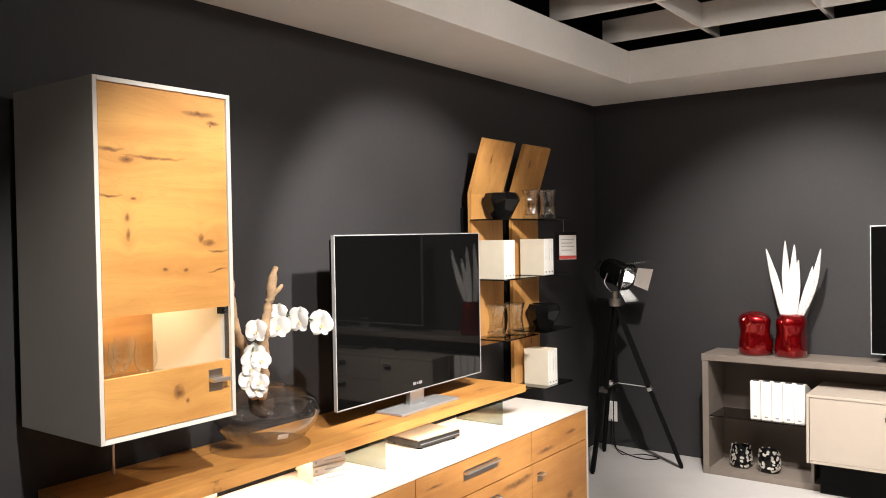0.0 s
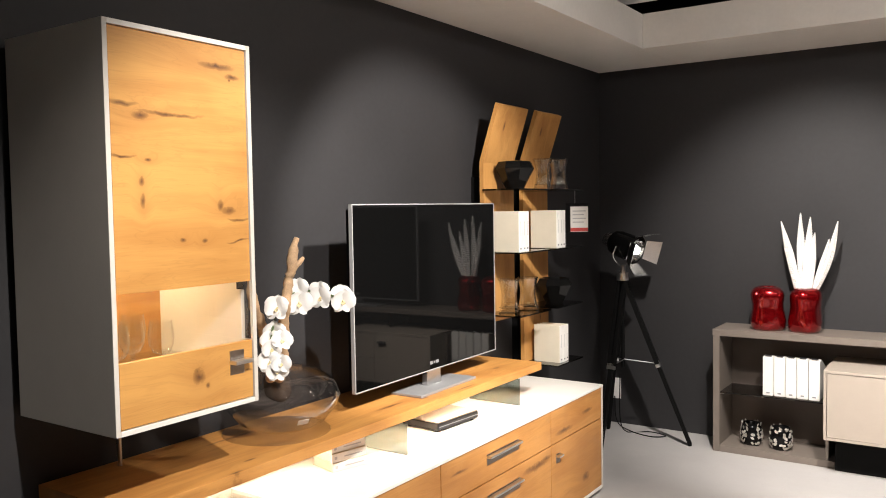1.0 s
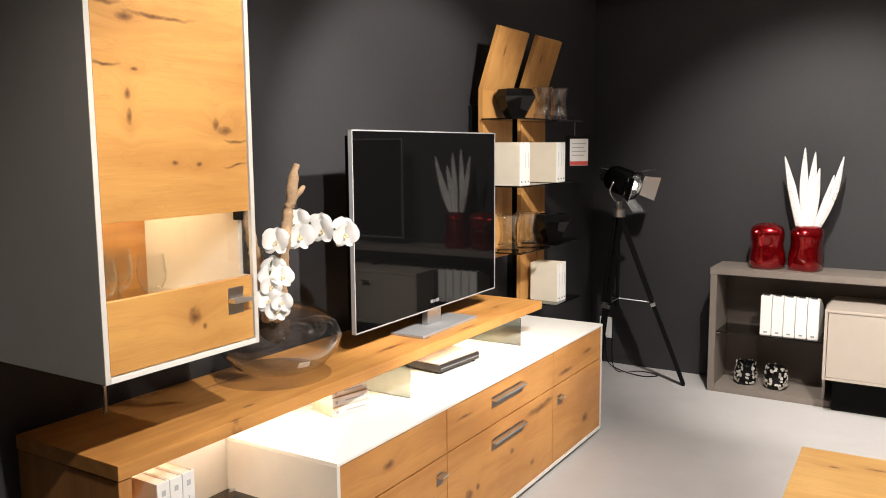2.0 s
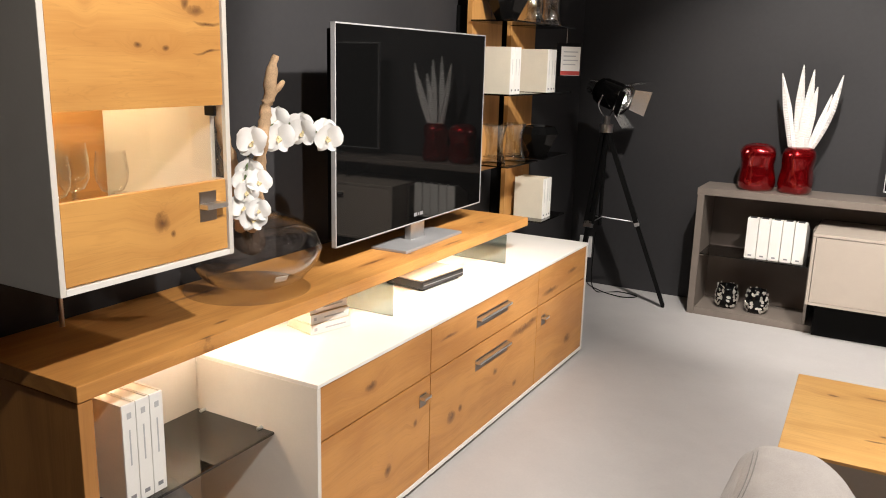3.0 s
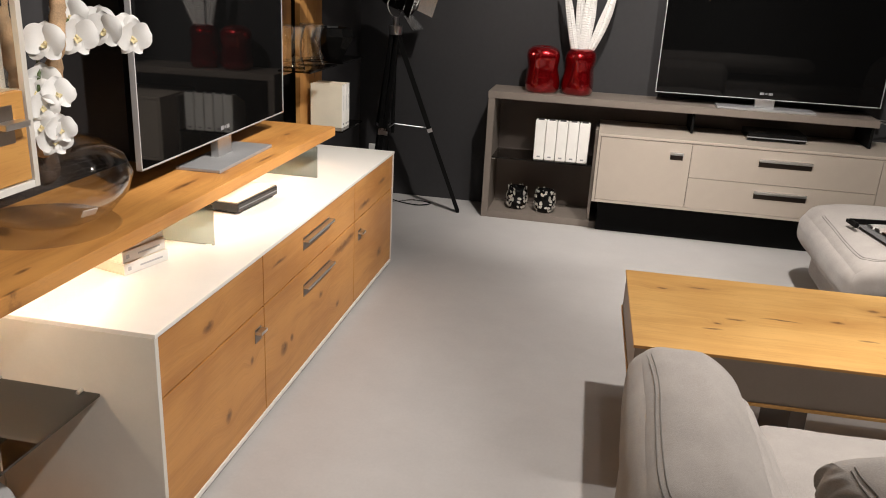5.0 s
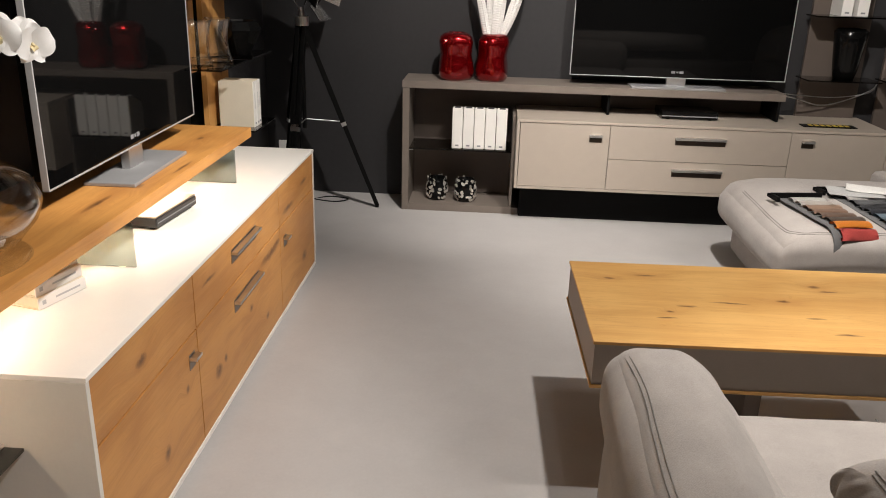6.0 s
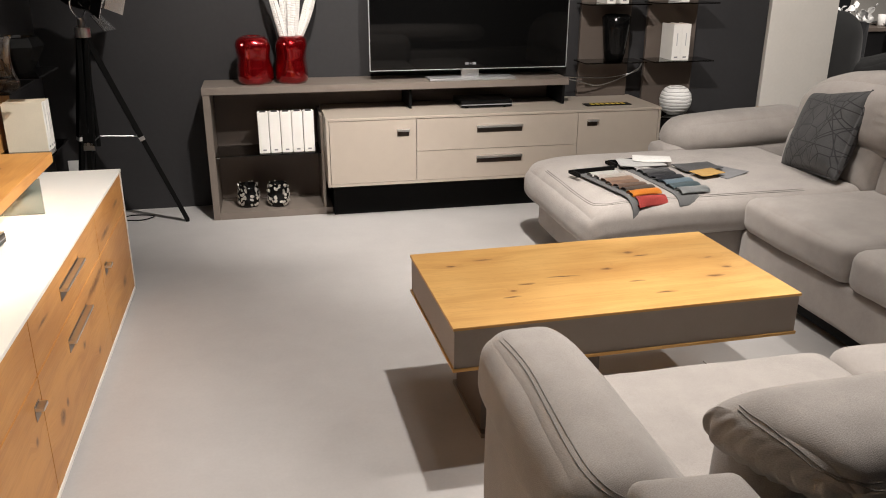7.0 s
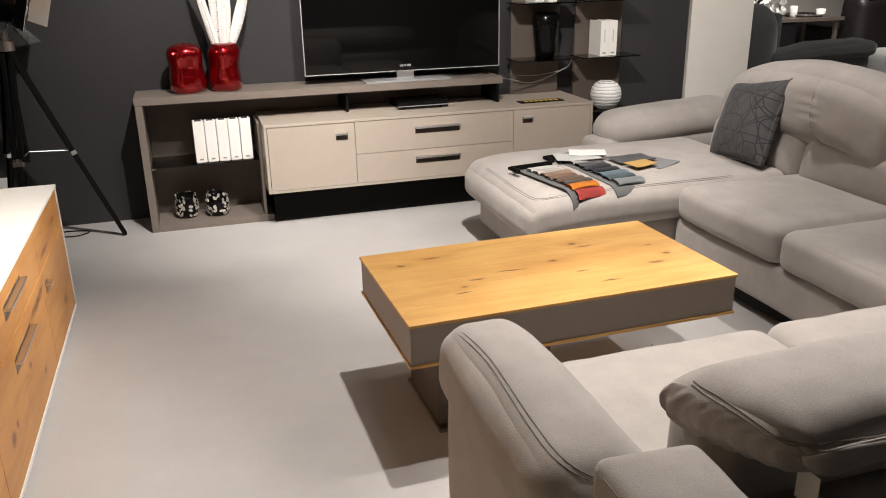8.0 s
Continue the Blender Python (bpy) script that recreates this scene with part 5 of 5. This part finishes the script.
rows = [on_surface(corner_bm, [(-0.882, 1.68, 0.69), (-0.883, 1.58, 0.69), (-0.878, 1.488, 0.69), (-0.78, 1.482, 0.69), (-0.69, 1.488, 0.69)], 0.0018), on_surface(corner_bm, [(-0.878, 1.485, 0.68), (-0.885, 1.478, 0.55), (-0.886, 1.478, 0.30)], 0.0018)]
corner = place("back_corner", corner_bm, "padded back corner")
for bm in rows:
    part("seam", bm, SEAM, corner)
place("back_frame", soft(-0.66, 1.65, 1.64, 1.76, 0.05, 0.56, 0.05, 0.0, 12, 0.004))
place("backrest", soft(-0.64, 0.12, 1.68, 1.88, 0.40, 0.72, 0.09, 0.015, 14, 0.006), "padded backrest")


def head_shape(p, s):
    """Slants the end, tucks it in below and gathers the cloth there."""
    e = max(0.0, -s.x) ** 6
    low = max(0.0, -s.z)
    near = max(0.0, -s.y)
    fold = math.sin(205 * p.y + 40 * p.z) + 0.6 * math.sin(330 * p.y - 45 * p.z + 1.0)
    return (p.x - 0.055 * e * s.y + 0.075 * e * low + 0.0048 * e * fold * (1 - max(0, s.z)), p.y + 0.010 * e * math.sin(70 * p.z), p.z - 0.045 * near ** 2 * max(0, s.z) + 0.025 * near * low - 0.012 * e)


head_bm = soft(-0.655, 0.95, 1.53, 1.81, 0.640, 0.802, 0.070, 0.012, 44, 0.006, head_shape)
rows = double_seam(head_bm, [(-0.672, 1.76, 0.785), (-0.672, 1.71, 0.785), (-0.645, 1.645, 0.770), (-0.618, 1.575, 0.75), (-0.585, 1.545, 0.743), (-0.50, 1.536, 0.742), (-0.10, 1.532, 0.742), (0.5, 1.532, 0.742)], (0.007, 0.007, 0.004))
hd = place("headrest", head_bm, "large folded headrest with gathered end")
for bm in rows:
    part("seam", bm, SEAM, hd)
care = part("care_tag", box(-0.556, -0.5545, 1.53, 1.58, 0.625, 0.69, 0), BOOKWHITE, sofa, "white fabric care tag")

# ---- cushion ----
cush = soft(-0.255, 0.255, -0.085, 0.085, -0.235, 0.235, 0.04, 0.0, 22, 0.004, lambda p, s: (p.x * (1 - 0.09 * (1 - s.z * s.z)), p.y * (0.18 + 0.95 * (1 - s.x ** 4) * (1 - s.z ** 4)), p.z * (1 - 0.09 * (1 - s.x * s.x))))
cu = solid("cushion", cush, NET, "dark grey square cushion with fine net lines on the sofa", "cushion", "", True)
cu.matrix_basis = pose(1.335, 4.20, 0.665, 0, 0, -95) @ pose(0, 0, 0, -22, -8, 0)

# ---- fabric samples ----


def over_edge(bm, edge, drop=0.085):
    """Bends cloth down over the chaise's rounded edge."""
    for v in bm.verts:
        s = edge - v.co.y
        if s > 0:
            a, out = min(s / drop, 1.45), v.co.z - 0.004
            v.co.y = edge - (drop + out) * math.sin(a) + 0.0
            v.co.z = 0.004 - drop * (1 - math.cos(a)) + out * math.cos(a) - max(0.0, s - 1.45 * drop)
    return bm


def sample_fan(x, y, turn, skew, width, step, colours, label):
    """Cloth samples folded round clips, hung one below another from a hanger."""
    fan = thing("fabric_sample_set", label, "samples", (x, y, 0.466), turn, "fabric sample sets")
    part("hanger", join(box(-0.06, width + 0.03, 0.02, 0.032, 0.004, 0.030, 0.002), box(-0.06, -0.045, -0.035, 0.032, 0.004, 0.026, 0.002), box(-0.06, width + 0.03, 0.052, 0.062, 0.006, 0.020, 0.002), box(-0.06, -0.05, -0.035, 0.062, 0.004, 0.012, 0.002)), BLACK, fan, "black plastic hanger", local=True)
    n = len(colours)
    edge = 3.965 - y
    sheet = soft(-0.025, width * 0.62, -step * n - 0.065, 0.03, 0.002, 0.007, 0.0025, 0, 20, 0.003)
    for v in sheet.verts:
        v.co.x -= skew * v.co.y
    part("backing_sheet", over_edge(sheet, edge), fabric("grey_backing", (0.10, 0.10, 0.10), 500), fan, "grey backing cloth", smooth=True, local=True)
    for i, col in enumerate(colours):
        y0 = -0.02 - step * i
        fold = [(y0 + 0.004, 0.008), (y0 - 0.002, 0.021), (y0 - 0.4 * step, 0.025), (y0 - 0.76 * step, 0.022), (y0 - 0.86 * step, 0.015), (y0 - 0.80 * step, 0.010), (y0 - 0.6 * step, 0.008)]
        bm = bmesh.new()
        fold = [Vector((0, p[0], p[1])) for p in fold]
        fold = spline(fold, 4)
        rows = []
        for q in fold:
            rows.append([bm.verts.new((width * u / 4 - skew * q.y + 0.004 * (i % 3), q.y + 0.0015 * math.sin(1.1 * u + i), q.z + 0.001 * math.sin(0.9 * u + 2 * i))) for u in range(5)])
        for r0, r1 in zip(rows, rows[1:]):
            for u in range(4):
                bm.faces.new((r0[u], r0[u + 1], r1[u + 1], r1[u]))
        bmesh.ops.solidify(bm, geom=bm.faces[:], thickness=0.0022)
        over_edge(bm, edge)
        part("swatch", bm, fabric("swatch_cloth", col, 500, 0.4), fan, smooth=True, local=True)


sample_fan(0.12, 4.35, 9, 0.0, 0.155, 0.058, [(0.62, 0.60, 0.57), (0.55, 0.50, 0.46), (0.36, 0.24, 0.17), (0.27, 0.17, 0.12), (0.17, 0.11, 0.08), (0.10, 0.075, 0.06), (0.70, 0.25, 0.03), (0.50, 0.075, 0.065)], "upholstery swatches from white through brown to red on a hanger")
sample_fan(0.38, 4.50, 8, -0.07, 0.155, 0.070, [(0.62, 0.61, 0.59), (0.52, 0.50, 0.48), (0.14, 0.14, 0.145), (0.045, 0.045, 0.05), (0.03, 0.032, 0.04), (0.20, 0.27, 0.32), (0.10, 0.14, 0.155), (0.30, 0.31, 0.31)], "upholstery swatches in white, black, navy and grey-blue on a hanger")
for x, y, z, turn, w, d, col, label in ((0.54, 4.48, 0.500, -22, 0.20, 0.12, (0.68, 0.67, 0.64), "loose white cloth swatch among the samples on the chaise"), (0.46, 4.44, 0.493, -12, 0.24, 0.14, (0.40, 0.40, 0.39), "loose pale grey cloth swatch among the samples on the chaise"),
                                        (0.72, 4.33, 0.486, 5, 0.22, 0.14, (0.05, 0.05, 0.052), "loose black cloth swatch among the samples on the chaise"), (0.70, 4.20, 0.492, 14, 0.15, 0.10, (0.42, 0.25, 0.07), "loose mustard cloth swatch among the samples on the chaise"), (0.82, 4.25, 0.473, 28, 0.20, 0.17, (0.18, 0.18, 0.185), "loose grey cloth swatch among the samples on the chaise")):
    sh = soft(-w / 2, w / 2, -d / 2, d / 2, 0, 0.004, 0.0019, 0, 16, 0.007)
    so = solid("loose_swatch", sh, fabric("swatch_cloth", col, 500, 0.4), label, "samples", "", True)
    so.matrix_basis = pose(x, y, z, 0, 0, turn)

# ---- next showroom bay ----
SLATE = fabric("slate_upholstery", (0.026, 0.026, 0.026), 500)
ds = thing("dark_sofa", "slate grey padded sofa in the next showroom bay", "sofa", (4.3, 7.6, 0.0))
part("backrest", soft(3.30, 3.98, 7.15, 8.3, 0.15, 1.03, 0.22, 0.02, 14, 0.012), SLATE, ds, smooth=True)
part("arm", soft(3.80, 5.06, 7.10, 7.46, 0.50, 0.655, 0.075, 0.02, 18, 0.014, lambda p, s: (p.x, p.y, p.z - 0.05 * max(0, -s.x) + 0.02 * s.x)), SLATE, ds, "padded arm with a flat top", smooth=True)
part("arm_base", soft(3.85, 5.00, 7.16, 7.40, 0.06, 0.54, 0.04, 0.0, 10, 0.008), fabric("dark_grey_upholstery", (0.075, 0.073, 0.070), 500), ds, "dark grey arm base", smooth=True)
part("seat", soft(3.95, 5.15, 7.40, 8.25, 0.10, 0.47, 0.08, 0.02, 12, 0.010), SLATE, ds, smooth=True)
bs = thing("dark_sofa", "black leather sofa in the next showroom bay", "sofa", (7.3, 8.9, 0.0))
LEATHER = plain("black_leather", (0.014, 0.012, 0.012), 0.42, bump=0.5, bump_scale=120)
part("backrest", soft(6.36, 8.75, 8.75, 9.15, 0.20, 1.00, 0.12, 0.02, 14, 0.012), LEATHER, bs, smooth=True)
part("headrest", soft(6.42, 8.70, 8.80, 9.10, 0.98, 1.16, 0.08, 0.02, 12, 0.012), LEATHER, bs, smooth=True)
part("piping", tube(spline([(6.44, 8.76, 0.955), (6.9, 8.738, 0.972), (7.6, 8.735, 0.975), (8.6, 8.738, 0.972)], 8), 0.008, 6), SEAM, bs, "pale piping along the back", smooth=True)
part("seat", soft(6.40, 8.7, 9.15, 9.9, 0.10, 0.45, 0.08, 0.02, 12, 0.012), LEATHER, bs, smooth=True)
part("arm", soft(6.36, 6.62, 9.0, 9.9, 0.10, 0.66, 0.10, 0.02, 10, 0.01), LEATHER, bs, smooth=True)
pouf = solid("footstool", soft(5.28, 6.0, 7.0, 7.5, 0.0, 0.55, 0.08, 0.02, 12, 0.006), fabric("light_grey_upholstery", (0.42, 0.42, 0.41)), "light grey upholstered footstool in the next bay", "footstool", "", True)
join_table = thing("side_table", "dark wooden side table in the next showroom bay", "table", (5.4, 9.2, 0))
part("tabletop", box(4.5, 6.3, 8.95, 9.6, 0.70, 0.74), TAUPEDARK, join_table)
for x in (4.55, 6.22):
    for y in (9.0, 9.55):
        part("leg", box(x, x + 0.04, y, y + 0.04, 0, 0.70), TAUPEDARK, join_table)
tray = solid("tray", lathe([(0.0, 0.0), (0.20, 0.0), (0.24, 0.03), (0.235, 0.033), (0.19, 0.008), (0.0, 0.008)], (5.95, 9.25, 0.741), 32), SILVER, "round silver tray on the dark side table", "tray", "", True)
fp = thing("flower_pot", "dark square planter with white flowers in the next bay", "plant", (4.75, 8.5, 0.0))
part("planter", box(4.60, 4.90, 8.36, 8.64, 0.0, 0.86, 0.01), SOFADARK, fp)
random.seed(12)
bl = bmesh.new()
for i in range(26):
    q = petal(0.06, 0.04, 0.02, random.uniform(0, 360))
    q.transform(Matrix.Translation((4.75 + random.uniform(-0.2, 0.2), 8.5 + random.uniform(-0.15, 0.15), 0.90 + random.uniform(0.0, 0.12))) @ pose(0, 0, 0, random.uniform(-60, 60), random.uniform(-60, 60), random.uniform(-180, 180)))
    join(bl, q)
part("blossoms", bl, PETAL, fp, "white blossoms", smooth=True)
solid("wall_panel", box(6.85, 8.4, 11.12, 11.196, 0.50, 2.3, 0.004), PILLAR, "cream painted panel on the far wall of the next bay", "wall")
for x, y, r, h in ((5.74, 9.20, 0.045, 0.13), (6.08, 9.12, 0.055, 0.09)):
    jar = solid("candle_jar", lathe([(0.0, 0.0), (r * 0.9, 0.0), (r, 0.01), (r, h), (r - 0.006, h), (r - 0.008, 0.03), (0.0, 0.03)], (x, y, 0.742), 24), CERAMIC, "small white jar on the dark side table", "jar", "", True, (x, y, 0.742))
    tagged(jar, group="jars in the next bay")
